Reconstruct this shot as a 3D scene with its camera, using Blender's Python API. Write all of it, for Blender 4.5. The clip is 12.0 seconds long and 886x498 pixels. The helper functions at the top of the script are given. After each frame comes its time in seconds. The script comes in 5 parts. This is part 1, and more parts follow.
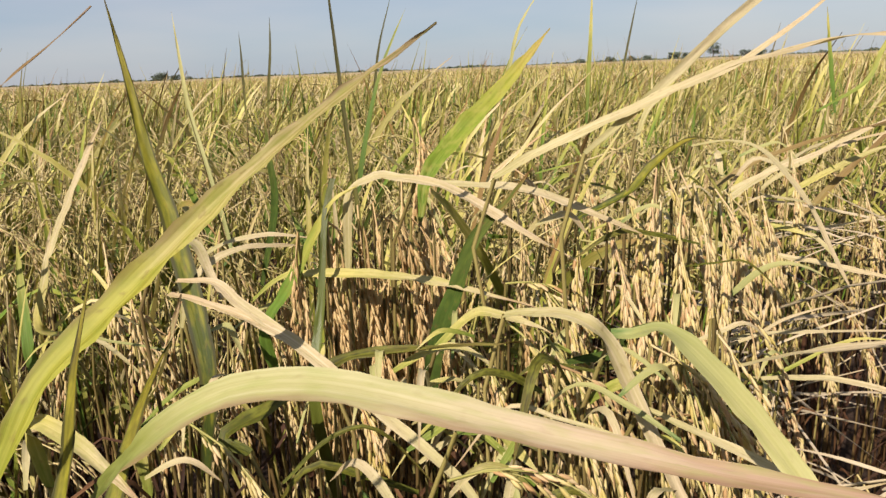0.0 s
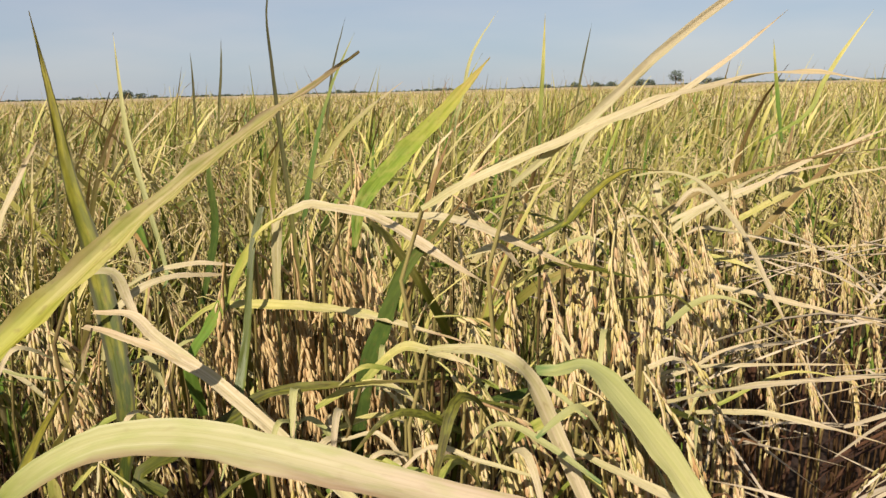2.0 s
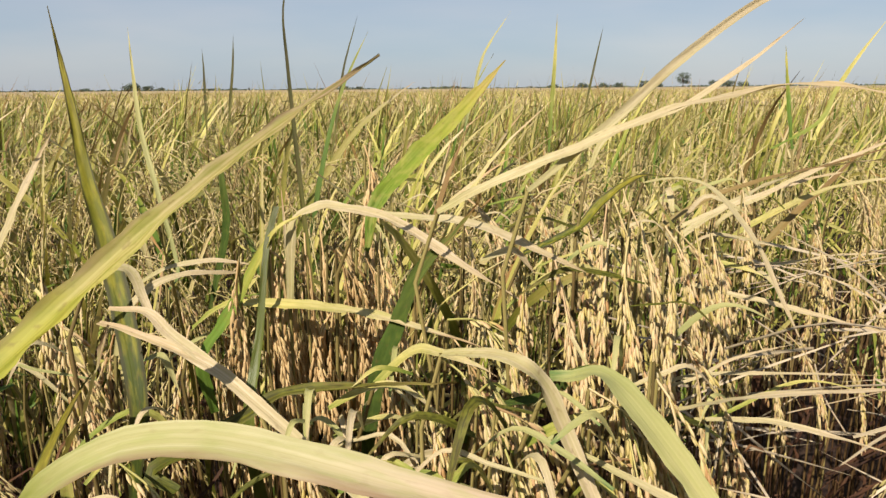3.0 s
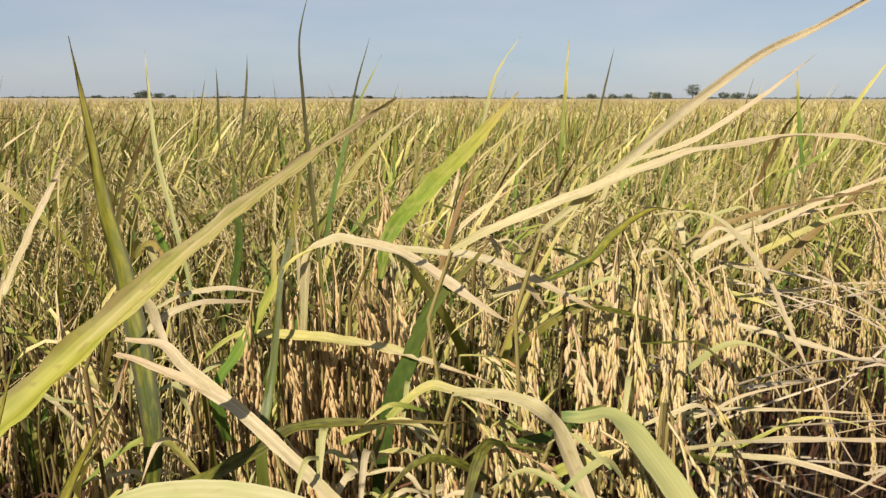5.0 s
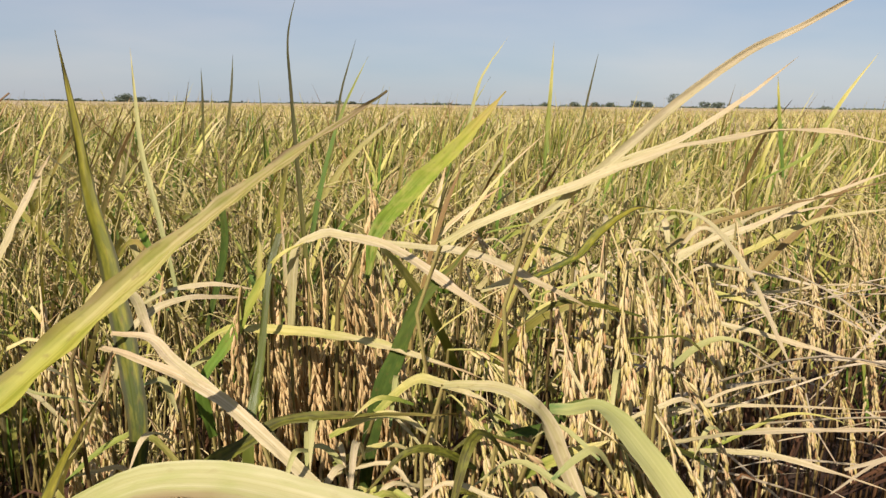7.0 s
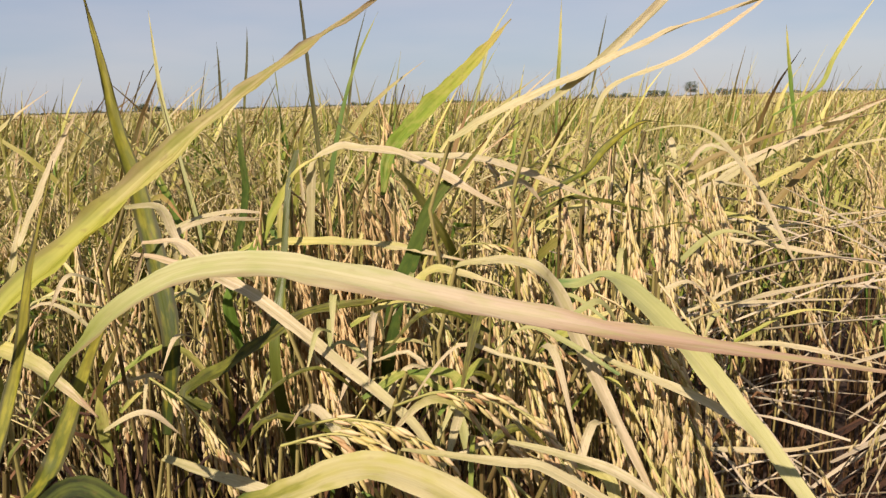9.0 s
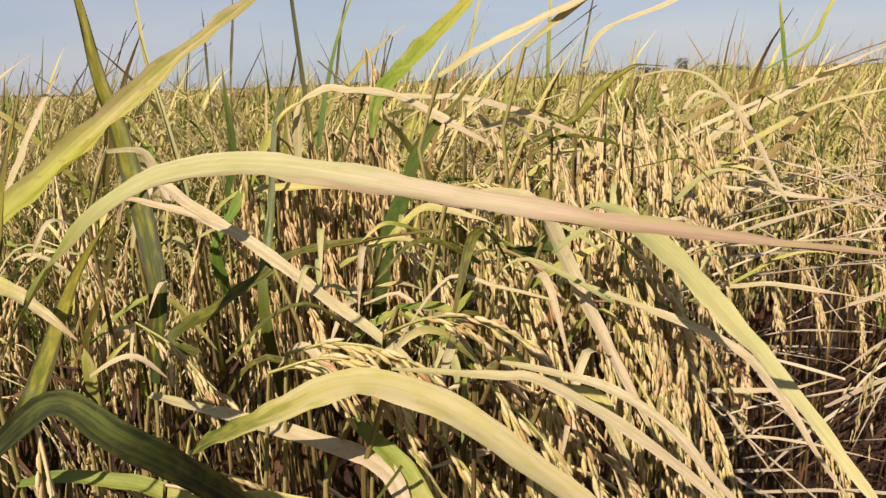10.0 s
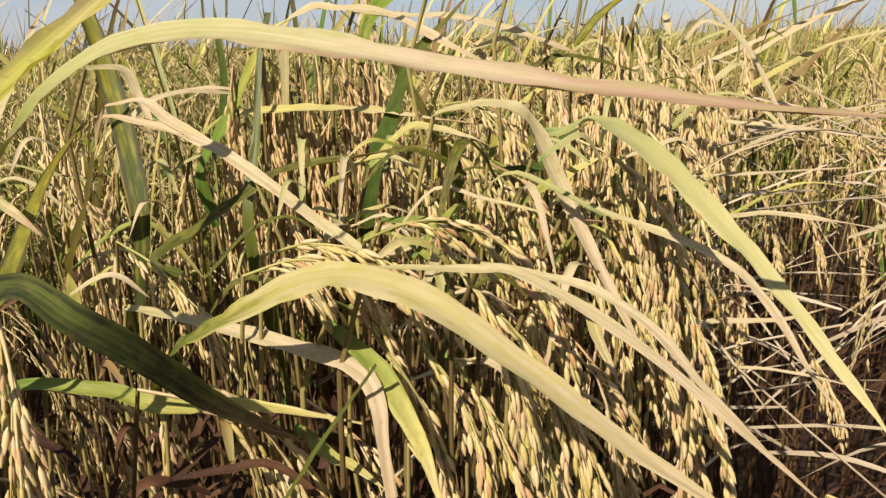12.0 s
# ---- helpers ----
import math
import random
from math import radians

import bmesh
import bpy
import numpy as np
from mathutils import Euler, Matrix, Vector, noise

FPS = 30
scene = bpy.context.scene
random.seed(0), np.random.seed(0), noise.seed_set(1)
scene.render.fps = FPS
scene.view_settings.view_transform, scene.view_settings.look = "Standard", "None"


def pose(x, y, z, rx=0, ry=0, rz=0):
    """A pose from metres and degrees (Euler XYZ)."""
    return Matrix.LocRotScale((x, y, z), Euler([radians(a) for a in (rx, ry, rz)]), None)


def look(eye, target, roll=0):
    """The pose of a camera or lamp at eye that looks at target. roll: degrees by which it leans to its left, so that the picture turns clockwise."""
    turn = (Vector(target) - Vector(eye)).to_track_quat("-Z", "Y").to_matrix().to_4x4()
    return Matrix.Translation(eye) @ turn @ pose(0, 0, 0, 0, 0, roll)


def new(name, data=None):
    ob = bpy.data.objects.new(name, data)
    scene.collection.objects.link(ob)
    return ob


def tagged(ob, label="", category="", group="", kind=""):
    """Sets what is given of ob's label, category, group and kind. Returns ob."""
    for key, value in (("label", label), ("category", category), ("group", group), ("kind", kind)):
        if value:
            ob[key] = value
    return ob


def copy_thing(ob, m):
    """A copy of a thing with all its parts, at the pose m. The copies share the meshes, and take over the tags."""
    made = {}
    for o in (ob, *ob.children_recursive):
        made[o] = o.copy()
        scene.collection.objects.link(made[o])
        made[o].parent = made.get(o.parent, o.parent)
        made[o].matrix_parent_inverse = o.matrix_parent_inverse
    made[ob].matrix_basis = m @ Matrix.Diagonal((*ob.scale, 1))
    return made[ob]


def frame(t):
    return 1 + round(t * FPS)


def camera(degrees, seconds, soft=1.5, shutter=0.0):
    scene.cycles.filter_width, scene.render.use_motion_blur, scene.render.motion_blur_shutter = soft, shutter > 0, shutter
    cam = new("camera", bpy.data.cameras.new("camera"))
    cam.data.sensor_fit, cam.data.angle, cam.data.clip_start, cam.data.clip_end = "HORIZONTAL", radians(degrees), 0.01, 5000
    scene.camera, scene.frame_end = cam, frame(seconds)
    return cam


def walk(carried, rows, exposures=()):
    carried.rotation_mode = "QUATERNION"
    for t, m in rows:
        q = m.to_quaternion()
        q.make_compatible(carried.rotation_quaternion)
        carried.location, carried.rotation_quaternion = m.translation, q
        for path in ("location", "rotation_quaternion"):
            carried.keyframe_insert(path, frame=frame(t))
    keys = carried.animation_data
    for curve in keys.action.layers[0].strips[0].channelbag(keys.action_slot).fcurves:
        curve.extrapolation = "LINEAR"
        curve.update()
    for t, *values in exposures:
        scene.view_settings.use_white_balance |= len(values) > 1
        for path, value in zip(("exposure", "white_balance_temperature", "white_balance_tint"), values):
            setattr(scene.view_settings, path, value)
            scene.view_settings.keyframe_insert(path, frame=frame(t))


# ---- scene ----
import itertools
cam = camera(60.9, 12.0, soft=1.45)
WALK = [
    (0, (0.0001, 0.0377, 1.0433), (-0.0175, 1.9827, 0.5779), -2.42),
    (0.5, (0.0102, 0.0439, 1.037), (0.006, 1.9903, 0.5772), -2.65),
    (1, (0.0208, 0.0484, 1.0384), (0.0367, 1.9966, 0.5866), -2.45),
    (1.5, (0.0266, 0.0515, 1.0455), (0.0827, 2.0053, 0.6219), -1.91),
    (2, (0.0253, 0.0496, 1.0465), (0.0978, 2.0054, 0.6347), -1.48),
    (2.5, (0.0208, 0.0512, 1.0477), (0.0886, 2.0062, 0.6312), -0.90),
    (3, (0.0184, 0.049, 1.05), (0.0809, 2.0041, 0.6335), -0.45),
    (3.5, (0.0147, 0.0476, 1.0531), (0.0628, 2.0033, 0.6375), -0.24),
    (5.5, (0.0149, 0.0479, 1.0718), (0.0605, 2.0109, 0.6917), 0.16),
    (6, (0.0158, 0.0463, 1.073), (0.0923, 2.01, 0.7016), 0.58),
    (6.5, (0.0135, 0.0473, 1.0668), (0.1048, 2.0103, 0.6947), 0.59),
    (8.5, (0.0068, 0.016, 1.0277), (0.0459, 1.9777, 0.6404), -0.16),
    (9, (0.0144, 0.0097, 1.0001), (0.05, 1.9728, 0.6194), -1.68),
    (9.5, (0.0136, 0.0112, 0.9835), (0.0568, 1.9676, 0.5706), -2.08),
    (10, (0.0147, 0.0132, 0.9724), (0.0688, 1.9649, 0.5389), -2.24),
    (10.5, (0.0175, 0.0146, 0.96), (0.0651, 1.9606, 0.501), -2.17),
    (11, (0.0215, 0.0154, 0.9535), (0.0585, 1.9569, 0.4746), -2.15),
    (11.5, (0.0235, 0.0209, 0.9468), (0.0592, 1.9568, 0.4457), -1.81),
    (12, (0.0242, 0.0187, 0.9432), (0.0631, 1.9475, 0.4156), -1.82),
]
walk(cam, [(t, look(eye, target, roll)) for t, eye, target, roll in WALK], exposures=[(0.0, 0.76, 6500, 12), (3.0, 0.76, 6500, 10), (6.5, 0.77, 6500, 11), (8.5, 0.75, 6600, 15), (9.5, 0.75, 6700, 16), (11.0, 0.79, 6600, 14), (12.0, 0.80, 6600, 13)])

# ---- daylight ----
SUN_WAY = Vector((-0.38, -0.62, 0.69)).normalized()
world = bpy.data.worlds.new("daylight")
scene.world = world
world.use_nodes = True
wn = world.node_tree.nodes
sky = wn.new("ShaderNodeTexSky")
sky.sky_type = "NISHITA"
sky.sun_disc = False
sky.sun_elevation = math.asin(SUN_WAY.z)
sky.sun_rotation = math.atan2(SUN_WAY.x, SUN_WAY.y)
sky.air_density, sky.dust_density, sky.ozone_density = 1.0, 0.4, 2.0
wn["Background"].inputs["Strength"].default_value = 0.067
veil = wn.new("ShaderNodeMix")  # thin even haze over the blue
veil.data_type = "RGBA"
veil.inputs[0].default_value = 0.72
wisp, wisp_at, wisp_map = wn.new("ShaderNodeTexNoise"), wn.new("ShaderNodeTexCoord"), wn.new("ShaderNodeMapping")
wisp_map.inputs["Scale"].default_value = (1.0, 1.0, 5.0)
wisp.inputs["Scale"].default_value, wisp.inputs["Detail"].default_value = 2.2, 4
thinly = wn.new("ShaderNodeMix")
thinly.data_type = "RGBA"
thinly.inputs[6].default_value, thinly.inputs[7].default_value = (3.0, 3.75, 4.9, 1), (4.3, 4.45, 5.1, 1)
world.node_tree.links.new(wisp_at.outputs["Generated"], wisp_map.inputs[0])
world.node_tree.links.new(wisp_map.outputs[0], wisp.inputs["Vector"])
spread = wn.new("ShaderNodeMapRange")
spread.inputs["From Min"].default_value, spread.inputs["From Max"].default_value = 0.36, 0.66
world.node_tree.links.new(wisp.outputs[0], spread.inputs[0])
world.node_tree.links.new(spread.outputs[0], thinly.inputs[0])
world.node_tree.links.new(thinly.outputs[2], veil.inputs[7])
world.node_tree.links.new(sky.outputs["Color"], veil.inputs[6])
world.node_tree.links.new(veil.outputs[2], wn["Background"].inputs["Color"])
sun_data = bpy.data.lights.new("sun", "SUN")
sun_data.energy, sun_data.angle, sun_data.color = 5.0, radians(0.55), (1.0, 0.925, 0.83)
sun = new("sun", sun_data)
sun.matrix_world = look((0, 0, 0), -SUN_WAY) 

# ---- materials ----
REFLECT = 0.71  # how much of the light dry leaves and husks throw back, against their bleached colours


def nodes_of(name):
    m = bpy.data.materials.new(name)
    m.use_nodes = True
    n = m.node_tree.nodes
    n.clear()
    return m, n, m.node_tree.links


def ramp(n, stops):
    r = n.new("ShaderNodeValToRGB")
    e = r.color_ramp.elements
    while len(e) < len(stops):
        e.new(0.5)
    for el, (p, c) in zip(e, stops):
        el.position, el.color = p, (*c, 1)
    return r


def math_node(n, l, op, a, b):
    k = n.new("ShaderNodeMath")
    k.operation = op
    for i, v in enumerate((a, b)):
        if isinstance(v, (int, float)):
            k.inputs[i].default_value = v
        else:
            l.new(v, k.inputs[i])
    return k.outputs[0]


def mix_col(n, l, fac, a, b, mode="MIX"):
    k = n.new("ShaderNodeMix")
    k.data_type, k.blend_type = "RGBA", mode
    for sock, v in ((k.inputs[0], fac), (k.inputs[6], a), (k.inputs[7], b)):
        if isinstance(v, (int, float)):
            sock.default_value = v
        elif isinstance(v, tuple):
            sock.default_value = (*v, 1)
        else:
            l.new(v, sock)
    return k.outputs[2]


def leaf_material(name, stops, vary=0.12, spots=0.35, thin=0.17, rough=0.6, tone=0.5, blotch=0.75, streak=0.55, streak_to=(0.62, 0.66, 0.35), mottle=0.0, mottle_to=(0.16, 0.20, 0.03), edge=None):
    """A rice blade: colour runs from the sheath to the tip, with veins, blotches and rust specks along it."""
    m, n, l = nodes_of(name)
    uv = n.new("ShaderNodeUVMap")
    sep = n.new("ShaderNodeSeparateXYZ")
    l.new(uv.outputs[0], sep.inputs[0])
    info, geo = n.new("ShaderNodeObjectInfo"), n.new("ShaderNodeNewGeometry")
    rnd = math_node(n, l, "FRACT", math_node(n, l, "ADD", info.outputs["Random"], geo.outputs["Random Per Island"]), 0)
    # blotches drawn out along the blade
    comb = n.new("ShaderNodeCombineXYZ")
    l.new(math_node(n, l, "MULTIPLY", sep.outputs[0], 1.6), comb.inputs[0])
    l.new(math_node(n, l, "MULTIPLY", sep.outputs[1], 7.0), comb.inputs[1])
    l.new(math_node(n, l, "MULTIPLY", rnd, 37.0), comb.inputs[2])
    blot = n.new("ShaderNodeTexNoise")
    blot.inputs["Scale"].default_value, blot.inputs["Detail"].default_value = 1.3, 4
    l.new(comb.outputs[0], blot.inputs["Vector"])
    v = math_node(n, l, "ADD", sep.outputs[1], math_node(n, l, "MULTIPLY", math_node(n, l, "SUBTRACT", blot.outputs[0], 0.5), blotch))
    v = math_node(n, l, "ADD", v, math_node(n, l, "MULTIPLY", math_node(n, l, "SUBTRACT", rnd, 0.5), vary * 3))
    r = ramp(n, stops)
    l.new(v, r.inputs[0])
    # veins
    veinc = n.new("ShaderNodeCombineXYZ")
    l.new(math_node(n, l, "MULTIPLY", sep.outputs[0], 26.0), veinc.inputs[0])
    l.new(math_node(n, l, "MULTIPLY", sep.outputs[1], 1.2), veinc.inputs[1])
    l.new(math_node(n, l, "MULTIPLY", rnd, 11.0), veinc.inputs[2])
    vein = n.new("ShaderNodeTexNoise")
    vein.inputs["Scale"].default_value, vein.inputs["Detail"].default_value = 1.0, 2
    l.new(veinc.outputs[0], vein.inputs["Vector"])
    col = mix_col(n, l, 0.55, r.outputs[0], mix_col(n, l, vein.outputs[0], (0.45, 0.42, 0.36), (1.0, 1.0, 1.0)), "MULTIPLY")
    broadc = n.new("ShaderNodeCombineXYZ")
    l.new(math_node(n, l, "MULTIPLY", sep.outputs[0], 7.0), broadc.inputs[0])
    l.new(math_node(n, l, "MULTIPLY", sep.outputs[1], 1.6), broadc.inputs[1])
    l.new(math_node(n, l, "MULTIPLY", rnd, 23.0), broadc.inputs[2])
    broad = n.new("ShaderNodeTexNoise")
    broad.inputs["Scale"].default_value, broad.inputs["Detail"].default_value = 1.0, 3
    l.new(broadc.outputs[0], broad.inputs["Vector"])
    br = ramp(n, [(0.38, (0, 0, 0)), (0.62, (1, 1, 1))])
    l.new(broad.outputs[0], br.inputs[0])
    col = mix_col(n, l, 0.30, col, r.outputs[0], "SCREEN")
    col = mix_col(n, l, streak, col, mix_col(n, l, br.outputs[0], tuple(streak_to), (1.0, 1.0, 1.0)), "MULTIPLY")
    if mottle:
        # green and brown patches that have not ripened evenly, in short bands
        mc = n.new("ShaderNodeCombineXYZ")
        l.new(math_node(n, l, "MULTIPLY", sep.outputs[0], 3.2), mc.inputs[0])
        l.new(math_node(n, l, "MULTIPLY", sep.outputs[1], 22.0), mc.inputs[1])
        l.new(math_node(n, l, "MULTIPLY", rnd, 53.0), mc.inputs[2])
        mo = n.new("ShaderNodeTexNoise")
        mo.inputs["Scale"].default_value, mo.inputs["Detail"].default_value = 1.0, 5
        l.new(mc.outputs[0], mo.inputs["Vector"])
        mr = ramp(n, [(0.46, (0, 0, 0)), (0.66, (1, 1, 1))])
        l.new(mo.outputs[0], mr.inputs[0])
        col = mix_col(n, l, math_node(n, l, "MULTIPLY", mr.outputs[0], mottle), col, mottle_to)
    if edge:
        # one withered margin, of uneven breadth
        tone_to, start, strength, where = edge
        across = sep.outputs[0]
        if where == "low":
            across = math_node(n, l, "SUBTRACT", 1.0, across)
        elif where == "both":
            across = math_node(n, l, "MULTIPLY", math_node(n, l, "ABSOLUTE", math_node(n, l, "SUBTRACT", across, 0.5), 0), 2.0)
        er = ramp(n, [(start - 0.12, (0, 0, 0)), (start + 0.12, (1, 1, 1))])
        l.new(math_node(n, l, "ADD", across, math_node(n, l, "MULTIPLY", math_node(n, l, "SUBTRACT", blot.outputs[0], 0.5), 0.7)), er.inputs[0])
        col = mix_col(n, l, math_node(n, l, "MULTIPLY", er.outputs[0], strength), col, tone_to)
    # rust specks
    sc = n.new("ShaderNodeCombineXYZ")
    l.new(math_node(n, l, "MULTIPLY", sep.outputs[0], 6.0), sc.inputs[0])
    l.new(math_node(n, l, "MULTIPLY", sep.outputs[1], 60.0), sc.inputs[1])
    l.new(math_node(n, l, "MULTIPLY", rnd, 91.0), sc.inputs[2])
    sp = n.new("ShaderNodeTexNoise")
    sp.inputs["Scale"].default_value, sp.inputs["Detail"].default_value = 0.8, 3
    l.new(sc.outputs[0], sp.inputs["Vector"])
    sr = ramp(n, [(0.60, (0, 0, 0)), (0.72, (1, 1, 1))])
    l.new(sp.outputs[0], sr.inputs[0])
    col = mix_col(n, l, math_node(n, l, "MULTIPLY", sr.outputs[0], spots), col, (0.20, 0.105, 0.035))
    hsv = n.new("ShaderNodeHueSaturation")
    l.new(math_node(n, l, "ADD", REFLECT * (1.0 - tone / 2), math_node(n, l, "MULTIPLY", rnd, tone * REFLECT)), hsv.inputs["Value"])
    l.new(col, hsv.inputs["Color"])
    bump = n.new("ShaderNodeBump")
    bump.inputs["Strength"].default_value, bump.inputs["Distance"].default_value = 0.35, 0.0006
    l.new(vein.outputs[0], bump.inputs["Height"])
    b = n.new("ShaderNodeBsdfPrincipled")
    b.inputs["Roughness"].default_value = rough
    b.inputs["Specular IOR Level"].default_value = 0.25
    l.new(hsv.outputs[0], b.inputs["Base Color"])
    l.new(bump.outputs[0], b.inputs["Normal"])
    tr = n.new("ShaderNodeBsdfTranslucent")
    l.new(mix_col(n, l, 1.0, hsv.outputs[0], (1.0, 0.96, 0.62), "MULTIPLY"), tr.inputs["Color"])
    mx = n.new("ShaderNodeMixShader")
    mx.inputs[0].default_value = thin
    out = n.new("ShaderNodeOutputMaterial")
    l.new(b.outputs[0], mx.inputs[1])
    l.new(tr.outputs[0], mx.inputs[2])
    l.new(mx.outputs[0], out.inputs[0])
    return m


GREEN, LIME, YELLOW = (0.09, 0.15, 0.02), (0.37, 0.345, 0.06), (0.61, 0.50, 0.15)
STRAW, TAN, RUST = (0.65, 0.52, 0.24), (0.65, 0.50, 0.28), (0.30, 0.16, 0.06)
leaf_green = leaf_material("leaf_green", [(0.0, GREEN), (0.45, (0.14, 0.23, 0.03)), (0.8, LIME), (1.0, YELLOW)])
leaf_lime = leaf_material("leaf_lime", [(0.0, (0.16, 0.26, 0.03)), (0.4, LIME), (0.75, YELLOW), (1.0, STRAW)])
leaf_yellow = leaf_material("leaf_yellow", [(0.0, (0.30, 0.34, 0.05)), (0.3, YELLOW), (0.55, (0.58, 0.48, 0.15)), (0.85, TAN), (1.0, (0.5, 0.30, 0.16))])
leaf_straw = leaf_material("leaf_straw", [(0.0, (0.50, 0.44, 0.14)), (0.3, (0.60, 0.49, 0.20)), (0.65, (0.60, 0.47, 0.22)), (1.0, (0.48, 0.34, 0.16))], thin=0.25)
leaf_olive = leaf_material("leaf_olive", [(0.0, (0.09, 0.12, 0.015)), (0.45, (0.16, 0.16, 0.022)), (0.75, (0.27, 0.21, 0.05)), (1.0, RUST)], thin=0.2)
leaf_brown = leaf_material("leaf_brown", [(0.0, (0.30, 0.24, 0.08)), (0.5, (0.30, 0.19, 0.07)), (1.0, (0.22, 0.12, 0.05))], thin=0.15)

# the same blades seen close, each of an even tone
fine_green = leaf_material("fine_green", [(0.0, GREEN), (0.45, (0.14, 0.23, 0.03)), (0.8, LIME), (1.0, YELLOW)], vary=0.02, tone=0.12, blotch=0.5)
fine_lime = leaf_material("fine_lime", [(0.0, (0.13, 0.20, 0.025)), (0.4, (0.32, 0.33, 0.06)), (0.75, YELLOW), (1.0, STRAW)], mottle=0.25, mottle_to=(0.19, 0.22, 0.03), vary=0.02, tone=0.12, blotch=0.5)
fine_yellow = leaf_material("fine_yellow", [(0.0, (0.255, 0.289, 0.050)), (0.3, YELLOW), (0.55, (0.493, 0.408, 0.150)), (0.85, TAN), (1.0, (0.425, 0.255, 0.160))], mottle=0.35, mottle_to=(0.30, 0.30, 0.06), vary=0.02, tone=0.12, blotch=0.5)
fine_straw = leaf_material("fine_straw", [(0.0, (0.54, 0.46, 0.20)), (0.3, (0.70, 0.56, 0.31)), (0.7, (0.71, 0.53, 0.33)), (1.0, (0.60, 0.42, 0.24))], thin=0.25, streak=0.5, mottle=0.25, mottle_to=(0.42, 0.31, 0.13), vary=0.02, tone=0.12, blotch=0.5)
fine_pale = leaf_material("fine_pale", [(0.0, (0.12, 0.19, 0.05)), (0.08, (0.34, 0.34, 0.12)), (0.5, (0.44, 0.395, 0.15)), (0.8, (0.49, 0.43, 0.18)), (1.0, STRAW)], spots=0.1, streak=0.35, streak_to=(0.75, 0.8, 0.5), mottle=0.25, mottle_to=(0.34, 0.34, 0.10), vary=0.02, tone=0.12, blotch=0.3)
fine_olive = leaf_material("fine_olive", [(0.0, (0.05, 0.07, 0.008)), (0.28, (0.10, 0.12, 0.010)), (0.5, (0.21, 0.20, 0.014)), (0.75, (0.24, 0.20, 0.016)), (1.0, (0.15, 0.105, 0.02))], thin=0.3, mottle=0.6, mottle_to=(0.42, 0.36, 0.03), edge=((0.05, 0.045, 0.010), 0.70, 0.85, "both"), vary=0.02, tone=0.12, blotch=0.5)
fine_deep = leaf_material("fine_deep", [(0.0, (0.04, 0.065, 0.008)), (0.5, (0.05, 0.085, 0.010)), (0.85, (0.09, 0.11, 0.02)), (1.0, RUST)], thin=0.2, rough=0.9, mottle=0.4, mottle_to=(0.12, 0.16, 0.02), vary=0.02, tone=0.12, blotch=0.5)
fine_stalk = leaf_material("fine_stalk", [(0.0, (0.16, 0.17, 0.03)), (0.6, (0.11, 0.13, 0.025)), (1.0, (0.08, 0.085, 0.02))], thin=0.1, rough=0.4, vary=0.02, tone=0.12, blotch=0.5)
# streaked green to brown, with the shadow it hangs in painted into the tones
fine_shaded = leaf_material("fine_shaded", [(0.0, (0.03, 0.04, 0.007)), (0.3, (0.07, 0.085, 0.010)), (0.45, (0.035, 0.04, 0.008)), (0.6, (0.08, 0.075, 0.012)), (0.75, (0.06, 0.035, 0.014)), (1.0, (0.14, 0.07, 0.035))], thin=0.06, rough=0.85, spots=0.2, streak=0.95, streak_to=(0.30, 0.32, 0.18), mottle=0.2, mottle_to=(0.17, 0.17, 0.02), vary=0.02, tone=0.12, blotch=0.9)
fine_long = leaf_material("fine_long", [(0.0, (0.11, 0.13, 0.02)), (0.14, (0.13, 0.15, 0.025)), (0.23, (0.28, 0.29, 0.07)), (0.33, (0.50, 0.46, 0.20)), (0.5, (0.58, 0.50, 0.26)), (0.62, (0.62, 0.47, 0.30)), (0.76, (0.52, 0.34, 0.22)), (0.90, (0.38, 0.22, 0.14)), (1.0, (0.50, 0.36, 0.20))], thin=0.2, edge=((0.30, 0.17, 0.09), 0.82, 0.7, "high"), spots=0.15, streak=0.5, streak_to=(0.70, 0.72, 0.45), mottle=0.45, mottle_to=(0.36, 0.38, 0.10), vary=0.02, tone=0.12, blotch=0.25)
fine_cream = leaf_material("fine_cream", [(0.0, (0.06, 0.09, 0.012)), (0.27, (0.09, 0.12, 0.016)), (0.36, (0.28, 0.27, 0.05)), (0.43, (0.53, 0.45, 0.18)), (0.6, (0.57, 0.475, 0.22)), (0.8, (0.58, 0.45, 0.24)), (1.0, (0.62, 0.47, 0.30))], thin=0.3, spots=0.15, streak=0.45, streak_to=(0.76, 0.76, 0.42), mottle=0.5, mottle_to=(0.43, 0.39, 0.07), vary=0.02, tone=0.12, blotch=0.5)
fine_broad = leaf_material("fine_broad", [(0.0, (0.40, 0.40, 0.045)), (0.35, (0.50, 0.45, 0.07)), (0.6, (0.60, 0.47, 0.20)), (0.85, (0.50, 0.36, 0.20)), (1.0, (0.30, 0.20, 0.12))], thin=0.35, streak=0.75, streak_to=(0.55, 0.58, 0.20), mottle=0.45, mottle_to=(0.28, 0.31, 0.03), edge=((0.22, 0.13, 0.055), 0.88, 0.6, "low"), vary=0.02, tone=0.12, blotch=0.5)
fine_lush = leaf_material("fine_lush", [(0.0, (0.12, 0.22, 0.015)), (0.4, (0.27, 0.34, 0.035)), (0.7, (0.44, 0.42, 0.06)), (0.85, (0.58, 0.46, 0.10)), (1.0, (0.58, 0.38, 0.16))], thin=0.35, mottle=0.6, mottle_to=(0.44, 0.40, 0.09), streak=0.7, vary=0.02, tone=0.12, blotch=0.5)
